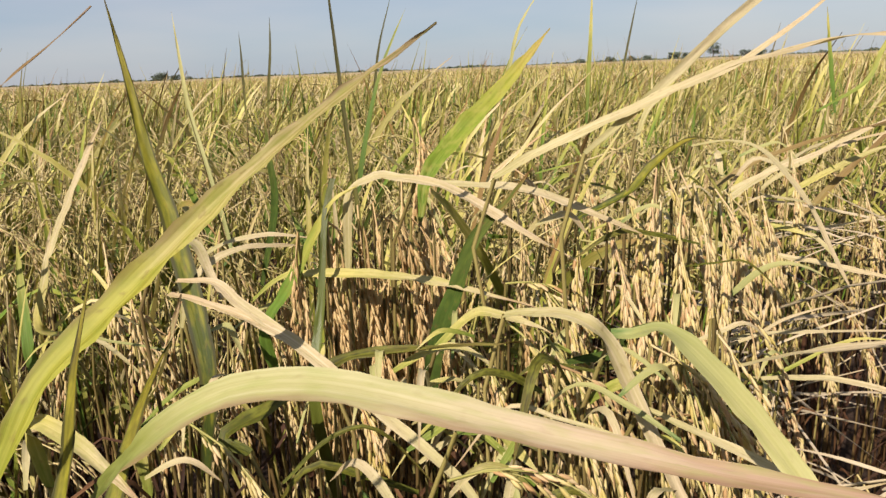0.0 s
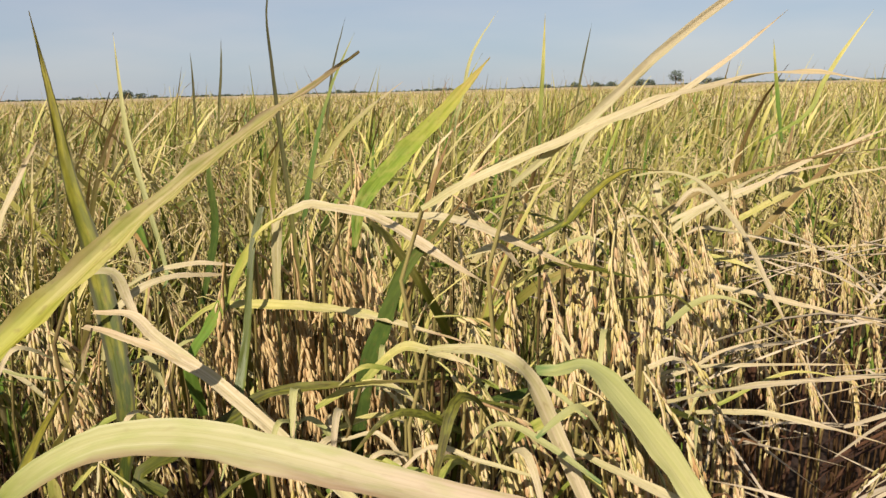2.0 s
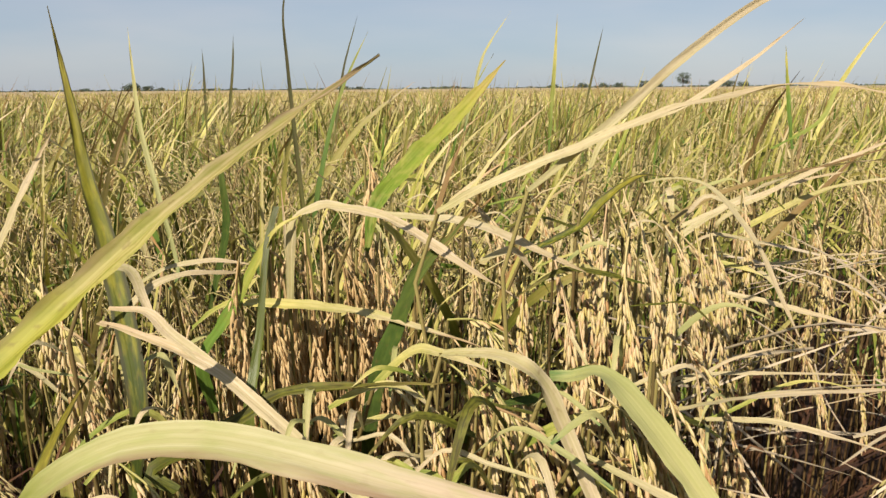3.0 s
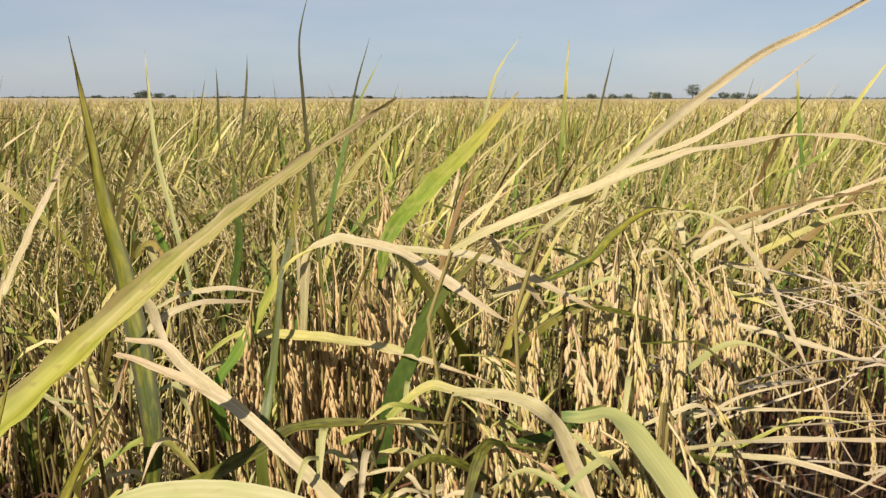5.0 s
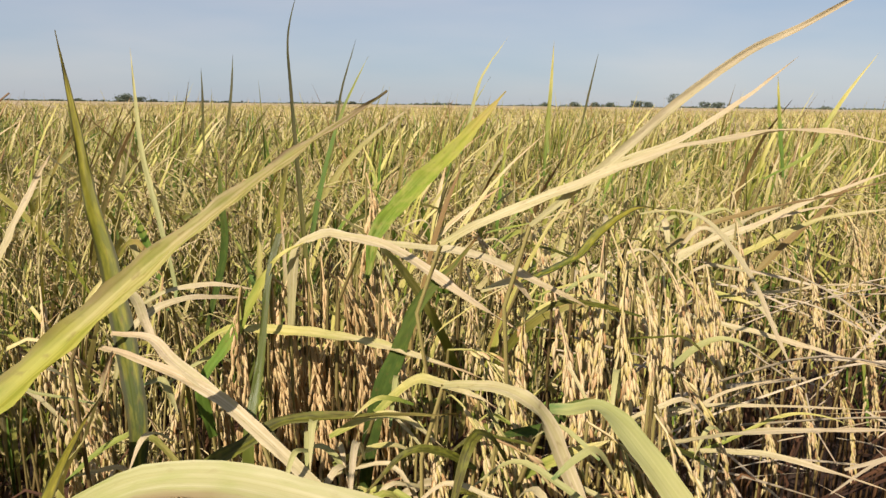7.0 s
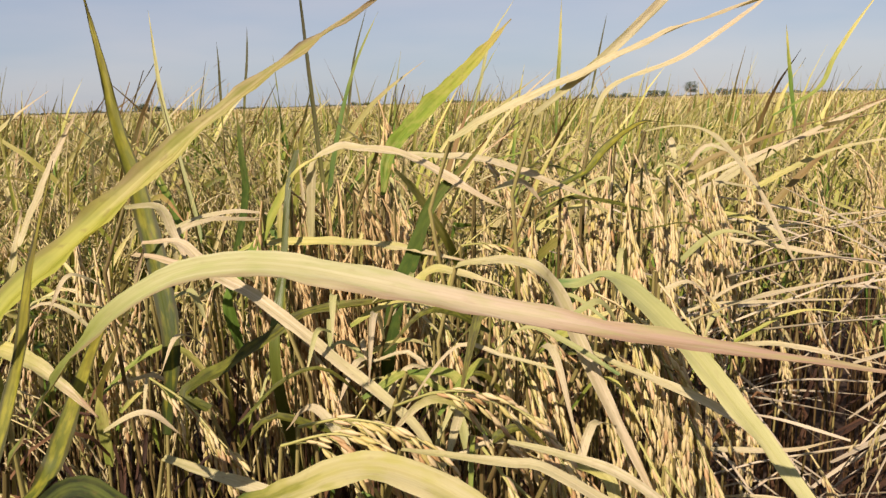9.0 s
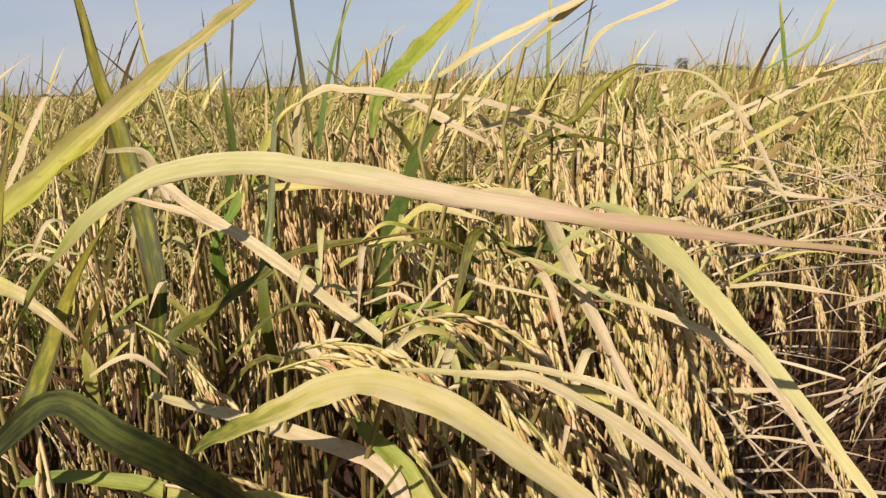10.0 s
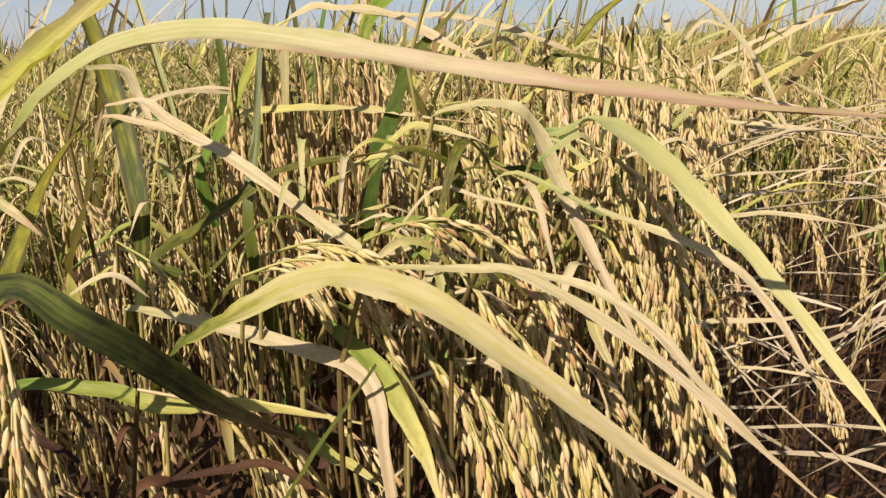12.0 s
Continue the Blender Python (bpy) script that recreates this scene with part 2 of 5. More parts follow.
fine_reed = leaf_material("fine_reed", [(0.0, (0.20, 0.19, 0.03)), (0.35, (0.10, 0.095, 0.018)), (0.7, (0.055, 0.055, 0.014)), (1.0, (0.10, 0.10, 0.02))], thin=0.2, mottle=0.4, mottle_to=(0.13, 0.08, 0.03), vary=0.02, tone=0.12, blotch=0.7)
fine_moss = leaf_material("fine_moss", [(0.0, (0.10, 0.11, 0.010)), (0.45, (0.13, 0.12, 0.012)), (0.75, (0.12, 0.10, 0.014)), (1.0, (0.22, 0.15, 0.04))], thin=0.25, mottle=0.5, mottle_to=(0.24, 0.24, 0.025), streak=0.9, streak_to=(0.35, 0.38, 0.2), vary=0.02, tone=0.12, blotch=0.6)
fine_brown = leaf_material("fine_brown", [(0.0, (0.30, 0.24, 0.08)), (0.5, (0.30, 0.19, 0.07)), (1.0, (0.22, 0.12, 0.05))], thin=0.15, vary=0.02, tone=0.12, blotch=0.5)


def grain_material(name, tones):
    """Ripe husks: straw gold with greener, browner and paler ones among them, ribbed lengthwise."""
    m, n, l = nodes_of(name)
    info, geo = n.new("ShaderNodeObjectInfo"), n.new("ShaderNodeNewGeometry")
    rnd = math_node(n, l, "FRACT", math_node(n, l, "ADD", info.outputs["Random"], geo.outputs["Random Per Island"]), 0)
    r = ramp(n, [(p, tuple(REFLECT * 1.12 * k for k in c)) for p, c in tones])
    l.new(rnd, r.inputs[0])
    tc = n.new("ShaderNodeTexCoord")
    no = n.new("ShaderNodeTexNoise")
    no.inputs["Scale"].default_value, no.inputs["Detail"].default_value = 420, 3
    l.new(tc.outputs["Object"], no.inputs["Vector"])
    col = mix_col(n, l, 0.16, r.outputs[0], mix_col(n, l, no.outputs[0], (0.45, 0.38, 0.28), (1.0, 1.0, 1.0)), "MULTIPLY")
    bump = n.new("ShaderNodeBump")
    bump.inputs["Strength"].default_value, bump.inputs["Distance"].default_value = 0.4, 0.0004
    l.new(no.outputs[0], bump.inputs["Height"])
    b = n.new("ShaderNodeBsdfPrincipled")
    b.inputs["Roughness"].default_value = 0.55
    b.inputs["Specular IOR Level"].default_value = 0.35
    l.new(col, b.inputs["Base Color"])
    l.new(bump.outputs[0], b.inputs["Normal"])
    tr = n.new("ShaderNodeBsdfTranslucent")
    l.new(mix_col(n, l, 1.0, col, (1.0, 0.88, 0.62), "MULTIPLY"), tr.inputs["Color"])
    mx = n.new("ShaderNodeMixShader")
    mx.inputs[0].default_value = 0.30
    out = n.new("ShaderNodeOutputMaterial")
    l.new(b.outputs[0], mx.inputs[1])
    l.new(tr.outputs[0], mx.inputs[2])
    l.new(mx.outputs[0], out.inputs[0])
    return m


grain_gold = grain_material("grain_gold", [(0.0, (0.62, 0.48, 0.13)), (0.25, (0.75, 0.60, 0.25)), (0.7, (0.80, 0.62, 0.33)), (0.88, (0.73, 0.49, 0.25)), (1.0, (0.54, 0.30, 0.11))])
grain_field = grain_material("grain_field", [(0.0, (0.54, 0.46, 0.14)), (0.4, (0.68, 0.56, 0.23)), (0.8, (0.75, 0.59, 0.31)), (1.0, (0.58, 0.43, 0.18))])
grain_ripe = grain_material("grain_ripe", [(0.0, (0.78, 0.58, 0.26)), (0.5, (0.79, 0.56, 0.27)), (1.0, (0.60, 0.38, 0.15))])


def rough_material(name, stops, scale, fine, bump_size):
    m, n, l = nodes_of(name)
    tc = n.new("ShaderNodeTexCoord")
    big, small = n.new("ShaderNodeTexNoise"), n.new("ShaderNodeTexNoise")
    big.inputs["Scale"].default_value, small.inputs["Scale"].default_value = scale, fine
    big.inputs["Detail"].default_value = small.inputs["Detail"].default_value = 6
    for k in (big, small):
        l.new(tc.outputs["Object"], k.inputs["Vector"])
    r = ramp(n, stops)
    l.new(math_node(n, l, "ADD", math_node(n, l, "MULTIPLY", big.outputs[0], 0.5), math_node(n, l, "MULTIPLY", small.outputs[0], 0.5)), r.inputs[0])
    bump = n.new("ShaderNodeBump")
    bump.inputs["Strength"].default_value, bump.inputs["Distance"].default_value = 0.6, bump_size
    l.new(small.outputs[0], bump.inputs["Height"])
    b = n.new("ShaderNodeBsdfPrincipled")
    b.inputs["Roughness"].default_value = 0.9
    b.inputs["Specular IOR Level"].default_value = 0.2
    l.new(r.outputs[0], b.inputs["Base Color"])
    l.new(bump.outputs[0], b.inputs["Normal"])
    out = n.new("ShaderNodeOutputMaterial")
    l.new(b.outputs[0], out.inputs[0])
    return m


soil = rough_material("soil", [(0.3, (0.016, 0.009, 0.006)), (0.7, (0.042, 0.024, 0.015))], 3.0, 60.0, 0.01)
far_canopy = rough_material("far_canopy", [(0.36, (0.20, 0.15, 0.07)), (0.5, (0.29, 0.22, 0.115)), (0.64, (0.35, 0.26, 0.16))], 0.08, 3.5, 0.05)
# far foliage green, greyed by distance haze mixed into the colour
tree_leaf = rough_material("tree_leaf", [(0.3, (0.05, 0.06, 0.045)), (0.7, (0.10, 0.12, 0.08))], 0.6, 4.0, 0.05)
bark = rough_material("bark", [(0.3, (0.06, 0.045, 0.03)), (0.7, (0.14, 0.10, 0.07))], 2.0, 30.0, 0.02)
# culms darken towards the foot: the stand's inner shade is in their colour
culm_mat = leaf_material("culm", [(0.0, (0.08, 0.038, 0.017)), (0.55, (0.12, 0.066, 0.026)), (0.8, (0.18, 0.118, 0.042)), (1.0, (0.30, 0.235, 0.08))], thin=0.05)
rachis_mat = leaf_material("rachis", [(0.0, (0.40, 0.36, 0.10)), (0.5, (0.48, 0.41, 0.14)), (1.0, (0.55, 0.44, 0.18))], thin=0.1, spots=0.2)
# near-black brown: the shade deep in the stand, put into a leaf colour
leaf_shade = leaf_material("leaf_shade", [(0.0, (0.03, 0.012, 0.006)), (0.5, (0.08, 0.032, 0.014)), (1.0, (0.16, 0.075, 0.032))], thin=0.15, rough=0.8)

# ---- geometry kit ----
rng = random.Random(7)
UP = Vector((0, 0, 1))


class Geo:
    """Points, quads and one (across, along) pair a point."""

    def __init__(self):
        self.v, self.f, self.uv = [], [], []

    def mesh(self, name, mat):
        me = bpy.data.meshes.new(name)
        me.from_pydata([tuple(p) for p in self.v], [], self.f)
        lay = me.uv_layers.new(name="UVMap")
        idx = np.empty(len(me.loops), dtype=np.int32)
        me.loops.foreach_get("vertex_index", idx)
        lay.data.foreach_set("uv", np.array(self.uv, dtype=np.float32)[idx].ravel())
        me.polygons.foreach_set("use_smooth", [True] * len(me.polygons))
        me.materials.append(mat)
        return me

    def add(self, other):
        k = len(self.v)
        self.v += other.v
        self.uv += other.uv
        self.f += [tuple(i + k for i in q) for q in other.f]


def spline(pts, n):
    """n + 1 points and tangents along a smooth curve through pts, at even steps."""
    p = [Vector(q) for q in pts]
    p = [p[0] * 2 - p[1]] + p + [p[-1] * 2 - p[-2]]
    dense = []
    for i in range(1, len(p) - 2):
        a, b, c, d = p[i - 1:i + 3]
        for k in range(12):
            t = k / 12
            dense.append(0.5 * ((2 * b) + (c - a) * t + (2 * a - 5 * b + 4 * c - d) * t * t + (3 * b - a - 3 * c + d) * t ** 3))
    dense.append(p[-2])
    run = [0.0]
    for a, b in zip(dense, dense[1:]):
        run.append(run[-1] + (b - a).length)
    out, j = [], 0
    for i in range(n + 1):
        s = run[-1] * i / n
        while j < len(run) - 2 and run[j + 1] < s:
            j += 1
        out.append(dense[j].lerp(dense[j + 1], (s - run[j]) / max(run[j + 1] - run[j], 1e-9)))
    tan = [(out[min(i + 1, n)] - out[max(i - 1, 0)]).normalized() for i in range(n + 1)]
    return out, tan, run[-1]


def blade(pts, width, n=8, across=2, face=(0.0, -0.45, 0.9), top=0.35, blunt=0, sharp=0, fold=0.22, wave=0.0, twist=0.0, seed=0.0, root=0.5):
    """A strip leaf through pts: folded along the midrib, widest at top, drawn out to a tip (blunt: broken off)."""
    g = Geo()
    out, tan, length = spline(pts, n)
    face = Vector(face)
    for i, (p, t) in enumerate(zip(out, tan)):
        s = i / n
        side = t.cross(face)
        if side.length < 0.25:
            side = side + t.cross(Vector((0.9, 0.1, 0.2))) * 0.5
        side.normalize()
        if twist:
            side = Matrix.Rotation(twist * (s - 0.3), 3, t) @ side
        nor = side.cross(t)
        if s < top:
            w = root + (1 - root) * math.sin(math.pi / 2 * s / top)
        else:
            w = 1 - ((s - top) / (1 - top)) ** (1.15 if sharp else 1.9)
        w = max(w, 0.55 if blunt and s > top else 0.035) * width
        for k in range(across + 1):
            c = k / across
            e = 2 * abs(c - 0.5)
            ruffle = wave * width * e * noise.noise((s * length * 55, c * 3.1, seed))
            edge = 1 + (0.09 * noise.noise((s * length * 160, c * 7, seed + 4)) if across > 2 else 0)
            g.v.append(p + side * (c - 0.5) * w * edge + nor * (e * fold * w * 0.5 + ruffle))
            g.uv.append((c, s))
    m = across + 1
    for i in range(n):
        for k in range(across):
            a = i * m + k
            g.f.append((a, a + 1, a + m + 1, a + m))
    return g


def tube(pts, r0, r1, n=6, sides=5):
    g = Geo()
    out, tan, _ = spline(pts, n)
    for i, (p, t) in enumerate(zip(out, tan)):
        a = t.orthogonal().normalized() if abs(t.z) < 0.95 else t.cross(Vector((1, 0, 0))).normalized()
        b = t.cross(a)
        r = r0 + (r1 - r0) * i / n
        for k in range(sides):
            w = 2 * math.pi * k / sides
            g.v.append(p + a * math.cos(w) * r + b * math.sin(w) * r)
            g.uv.append((k / sides, i / n))
    for i in range(n):
        for k in range(sides):
            k2 = (k + 1) % sides
            g.f.append((i * sides + k, i * sides + k2, (i + 1) * sides + k2, (i + 1) * sides + k))
    return g


def husk(length=0.0078, width=0.0027, sides=6, rings=((0.0, 0.18), (0.18, 0.75), (0.5, 1.0), (0.82, 0.6), (1.0, 0.06))):
    """One grain along +z: a ribbed spindle, flattened a little, with a pointed end."""
    g = Geo()
    for z, r in rings:
        for k in range(sides):
            w = 2 * math.pi * k / sides
            g.v.append(Vector((math.cos(w) * r * width / 2, math.sin(w) * r * width * 0.38, z * length)))
            g.uv.append((k / sides, z))
    for i in range(len(rings) - 1):
        for k in range(sides):
            k2 = (k + 1) % sides
            g.f.append((i * sides + k, i * sides + k2, (i + 1) * sides + k2, (i + 1) * sides + k))
    return g


def along(d, spin=0.0):
    """A turn that takes +z to d."""
    return d.to_track_quat("Z", "Y").to_matrix() @ Matrix.Rotation(spin, 3, "Z")


def placed(g, at, turn, size=1.0):
    h = Geo()
    h.v, h.f, h.uv = [at + turn @ (p * size) for p in g.v], g.f, g.uv
    return h


def panicle_plan(pts, r, branches=9, step=0.0062, spread=0.35, reach=(0.045, 0.08)):
    """The stalks of an ear and the seats of its grains: side branches lie close to the main stalk and hang with their weight."""
    stalks, seats = [tube(pts, 0.0009, 0.0004, 10, 4)], []
    out, tan, length = spline(pts, 40)
    lines = [[out[i] for i in (22, 26, 30, 34, 37, 40)]]
    for b in range(branches):
        s = 0.06 + 0.78 * (b + r.random() * 0.6) / branches
        p, t = out[int(40 * s)], tan[int(40 * s)]
        wild = Vector((r.uniform(-1, 1), r.uniform(-1, 1), r.uniform(-0.6, 0.6)))
        d = (t + wild * spread).normalized()
        ln = r.uniform(*reach)
        q = p + d * ln * 0.4 + Vector((0, 0, -0.10 * ln))
        e = q + (d * 0.55 + Vector((0, 0, -0.75)) + wild * 0.1).normalized() * ln * 0.6
        lines.append([p, q, e])
        stalks.append(tube([p, q, e], 0.0005, 0.0003, 4, 3))
    for line in lines:
        o, tt, ln = spline(line, 12)
        k = max(3, int(ln / step))
        for i in range(k):
            s = (0.15 + 0.85 * (i + 0.5) / k) * 12
            a = min(int(s), 11)
            p = o[a].lerp(o[a + 1], s - a)
            off = Vector((r.uniform(-1, 1), r.uniform(-1, 1), r.uniform(-1, 1)))
            d = (tt[a] + off * 0.19 + Vector((0, 0, -0.30))).normalized()
            seats.append((p + off * 0.0012, d, r.uniform(0, 6.28), r.uniform(0.85, 1.15)))
    return stalks, seats


def merged(pieces):
    g = Geo()
    for q in pieces:
        g.add(q)
    return g


def part(name, g, mat, parent, label=""):
    """One mesh object under a thing or under a part; points are given in the world."""
    ob = new(name, g.mesh(name, mat) if isinstance(g, Geo) else g)
    ob.parent = parent
    ob.matrix_parent_inverse = parent.matrix_world.inverted() if parent.type != "EMPTY" else Matrix.Translation(-parent.location)
    if label:
        tagged(ob, label)
    return ob


# ---- ground ----
def ring_sheet(name, r0, r1, rings, spokes, height, mat, uneven=0.0, size=1.0, tilt=0.0):
    g = Geo()
    for i in range(rings + 1):
        r = r0 * (r1 / r0) ** (i / rings)
        for k in range(spokes):
            w = 2 * math.pi * k / spokes
            x, y = r * math.cos(w), r * math.sin(w)
            z = height + uneven * noise.noise((x * size, y * size, 3.3)) + uneven * 0.8 * rng.uniform(-1, 1) * (tilt > 0)
            g.v.append(Vector((x, y, z)))
            g.uv.append((k / spokes, i / rings))
    for i in range(rings):
        for k in range(spokes):
            k2 = (k + 1) % spokes
            g.f.append((i * spokes + k, (i + 1) * spokes + k, (i + 1) * spokes + k2, i * spokes + k2))
    return new(name, g.mesh(name, mat))


ground = ring_sheet("ground", 0.02, 4500, 90, 72, 0.0, soil, 0.02, 4.0)
tagged(ground, "dark brown cracked paddy soil under the rice", "ground", kind="structure")
canopy = ring_sheet("far_rice_canopy", 9.0, 1500, 120, 420, 0.80, far_canopy, 0.035, 1.7, 1.0)
tagged(canopy, "golden tan ripe rice field stretching to the horizon", "rice field", kind="stuff")

# ---- distant trees ----
def tree(x, y, height, spread, r):
    t = new("tree")
    t.location = (x, y, 0)
    top = Vector((x, y, height * 0.62))
    part("trunk", tube([(x, y, 0), (x + 0.1, y, height * 0.3), top], height * 0.035, height * 0.015, 6, 7), bark, t)
    for k in range(5):
        a = r.uniform(0, 6.28)
        end = Vector((x + math.cos(a) * spread * 0.35, y + math.sin(a) * spread * 0.35, height * r.uniform(0.6, 0.85)))
        part("limb", tube([Vector((x, y, height * r.uniform(0.25, 0.5))), (top + end) / 2, end], height * 0.014, height * 0.005, 4, 5), bark, t)
    crown = Geo()
    for k in range(26):
        a, q = r.uniform(0, 6.28), math.sqrt(r.random()) * spread * 0.5
        c = Vector((x + math.cos(a) * q, y + math.sin(a) * q, height * r.uniform(0.38, 0.93) - q * 0.25))
        for j in range(45):
            o = c + Vector((r.gauss(0, 1), r.gauss(0, 1), r.gauss(0, 0.7))) * spread * 0.09
            u = Vector((r.uniform(-1, 1), r.uniform(-1, 1), r.uniform(-1, 1))).normalized() * spread * 0.035
            w = u.orthogonal() * 0.8
            k0 = len(crown.v)
            crown.v += [o - u, o - w, o + u, o + w]
            crown.uv += [(0, 0), (1, 0), (1, 1), (0, 1)]
            crown.f.append((k0, k0 + 1, k0 + 2, k0 + 3))
    part("crown", crown, tree_leaf, t)
    return tagged(t, "dark green bushy tree far off at the field's edge", "tree", "trees on the horizon")


tr_rng = random.Random(3)
for bearing, dist, h, s in ((-20.1, 600, 7.5, 13), (-19.0, 600, 5.0, 7), (-18.2, 610, 3.5, 6), (19.2, 600, 12.5, 9.5), (21.3, 620, 6.5, 8), (22.2, 610, 6, 9), (23.2, 615, 5.5, 8), (16.6, 600, 6.5, 9), (17.4, 605, 6, 8), (14.8, 640, 5, 8), (13.6, 640, 4.6, 9), (12.2, 650, 4.8, 8), (10.0, 650, 4.2, 9), (-5.3, 620, 4.6, 5), (-4.3, 630, 3.4, 6), (26.0, 640, 3.2, 8), (-23.0, 640, 3.2, 9), (2.0, 640, 3.2, 7), (29.0, 650, 3.4, 10)):
    tree(dist * math.tan(radians(bearing)), dist, h, s, tr_rng)
hedge = Geo()
for k in range(6000):
    x = tr_rng.uniform(-560, 560)
    tall = 1.7 + 1.7 * noise.noise((x * 0.02, 0, 0)) + 1.2 * noise.noise((x * 0.13, 5, 0))
    o = Vector((x, 700 + tr_rng.uniform(-4, 4), max(0.1, tr_rng.random() * tall)))
    u = Vector((tr_rng.uniform(-1, 1), tr_rng.uniform(-1, 1), tr_rng.uniform(-1, 1))).normalized() * 0.9
    w = u.orthogonal()
    k0 = len(hedge.v)
    hedge.v += [o - u, o - w, o + u, o + w]
    hedge.uv += [(0, 0), (1, 0), (1, 1), (0, 1)]
    hedge.f.append((k0, k0 + 1, k0 + 2, k0 + 3))
tagged(new("far_hedgerow", hedge.mesh("far_hedgerow", tree_leaf)), "low dark line of distant bushes along the horizon", "hedgerow", kind="stuff")

# ---- rice plants of the field ----
LEAF_MIX = [(leaf_lime, 42), (leaf_yellow, 28), (leaf_straw, 12), (leaf_green, 20), (leaf_olive, 9), (leaf_brown, 4)]
LEAF_BAG = [m for m, k in LEAF_MIX for _ in range(k)]


def plant_pieces(r, culms, leaf_n, grains, tall=1.0, lean=(0.10, 0.0), fine=True):
    """The pieces of one hill of ripe rice round the origin: (name, shape, material)."""
    pieces = []
    seed_shape = husk(sides=3, rings=((0.0, 0.3), (0.45, 1.0), (1.0, 0.1)), width=0.0031, length=0.0082)
    for c in range(culms):
        a = r.uniform(0, 6.28)
        out = Vector((math.cos(a), math.sin(a), 0))
        h = r.uniform(0.74, 0.86) * tall
        base = out * r.uniform(0.005, 0.03)
        neck = base + out * r.uniform(0.02, 0.10) + Vector((lean[0] * r.random(), lean[1] * r.random(), h))
        mid = base.lerp(neck, 0.5) - out * 0.012
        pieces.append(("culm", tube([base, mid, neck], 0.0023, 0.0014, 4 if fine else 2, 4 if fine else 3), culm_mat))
        for k in range(leaf_n):
            s = r.uniform(0.6, 0.97)
            o = base.lerp(neck, s)
            b = r.uniform(0, 6.28) if r.random() < 0.35 else r.gauss(0.0, 0.7)
            d = Vector((math.cos(b), math.sin(b), 0))
            ln = r.uniform(0.16, 0.31)
            style, reed = r.random(), False
            if style < (0.60 if fine else 0.70):
                q = r.uniform(0.10, 0.80)
                ln = min(ln * 1.2, r.uniform(0.92, 1.055) - o.z)
                reed = r.random() < (0.05 if fine else 0.13)  # a thin stiff blade that overtops the rest
                if reed:
                    ln, q = r.uniform(1.0, 1.09) - o.z, r.uniform(0.05, 0.35)
                pts = [o, o + d * ln * q * 0.25 + UP * ln * 0.38, o + d * ln * q * 0.60 + UP * ln * 0.72, o + d * ln * q * 1.05 + UP * ln * 0.97]
            elif style < 0.76:
                # snapped over: straight to the break, then down
                up = min(ln * r.uniform(0.45, 0.7), 0.97 - o.z)
                e = o + d * up * r.uniform(0.15, 0.6) + UP * up
                fall = Vector((math.cos(b + r.uniform(-0.8, 0.8)), math.sin(b + r.uniform(-0.8, 0.8)), 0)) * ln * r.uniform(0.25, 0.5)
                pts = [o, o.lerp(e, 0.5), o.lerp(e, 0.92), e + fall * 0.12, e + fall * 0.6 - UP * ln * 0.08, e + fall - UP * ln * r.uniform(0.1, 0.4)]
            elif style < 0.90:
                pts = [o, o + d * ln * 0.2 + UP * ln * 0.34, o + d * ln * 0.5 + UP * ln * 0.48, o + d * ln * 0.85 + UP * ln * r.uniform(0.1, 0.45)]
            else:
                pts = [o, o + d * ln * 0.2 + UP * ln * 0.15, o + d * ln * 0.45 + UP * ln * 0.0, o + d * ln * 0.6 - UP * ln * r.uniform(0.25, 0.5)]
            face = (r.uniform(-0.5, 0.7), r.uniform(-1.1, 0.1), 0.75)
            wide = r.uniform(0.0045, 0.007) if reed else r.uniform(0.0045, 0.0098) if fine else r.uniform(0.006, 0.012)
            pieces.append(("leaf", blade(pts, wide, 9 if fine else 5, 2 if fine else 1, face, twist=r.uniform(-1.6, 1.6), wave=0.25 if fine else 0.0, seed=c * 7.3 + k), r.choice((leaf_olive, leaf_green, leaf_olive)) if reed else r.choice(LEAF_BAG)))
        # an added dark leaf low on each culm, standing in for inner shade
        for k in range(1 if fine else 0):
            o = base.lerp(neck, r.uniform(0.45, 0.7))
            b = r.uniform(0, 6.28)
            d = Vector((math.cos(b), math.sin(b), 0))
            ln = r.uniform(0.14, 0.26)
            pts = [o, o + d * ln * 0.4 + UP * ln * 0.12, o + d * ln * 0.7 - UP * ln * 0.25, o + d * ln * 0.75 - UP * ln * 0.75]
            pieces.append(("leaf", blade(pts, r.uniform(0.009, 0.014), 6, 2, twist=r.uniform(-1.5, 1.5)), leaf_shade))
        a2 = a + r.uniform(-0.7, 0.7)
        d = Vector((math.cos(a2) + 0.25, math.sin(a2), 0)).normalized()
        ln = r.uniform(0.85, 1.35)
        pts = [neck, neck + d * 0.025 * ln + UP * 0.05 * ln, neck + d * 0.07 * ln + UP * 0.065 * ln, neck + d * 0.115 * ln + UP * 0.02 * ln, neck + d * 0.13 * ln - UP * 0.055 * ln]
        stalks, seats = panicle_plan(pts, r, branches=max(4, grains // 9), step=0.0075)
        r.shuffle(seats)
        ear = merged((stalks[:1] if fine else [tube(pts, 0.0009, 0.0005, 4, 3)]) + [placed(seed_shape, p, along(d2, sp), sz) for p, d2, sp, sz in seats[:grains]])
        pieces.append(("panicle", ear, grain_field if r.random() < 0.95 else grain_ripe))
    return pieces


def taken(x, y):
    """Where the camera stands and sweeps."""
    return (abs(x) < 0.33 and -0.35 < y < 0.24)


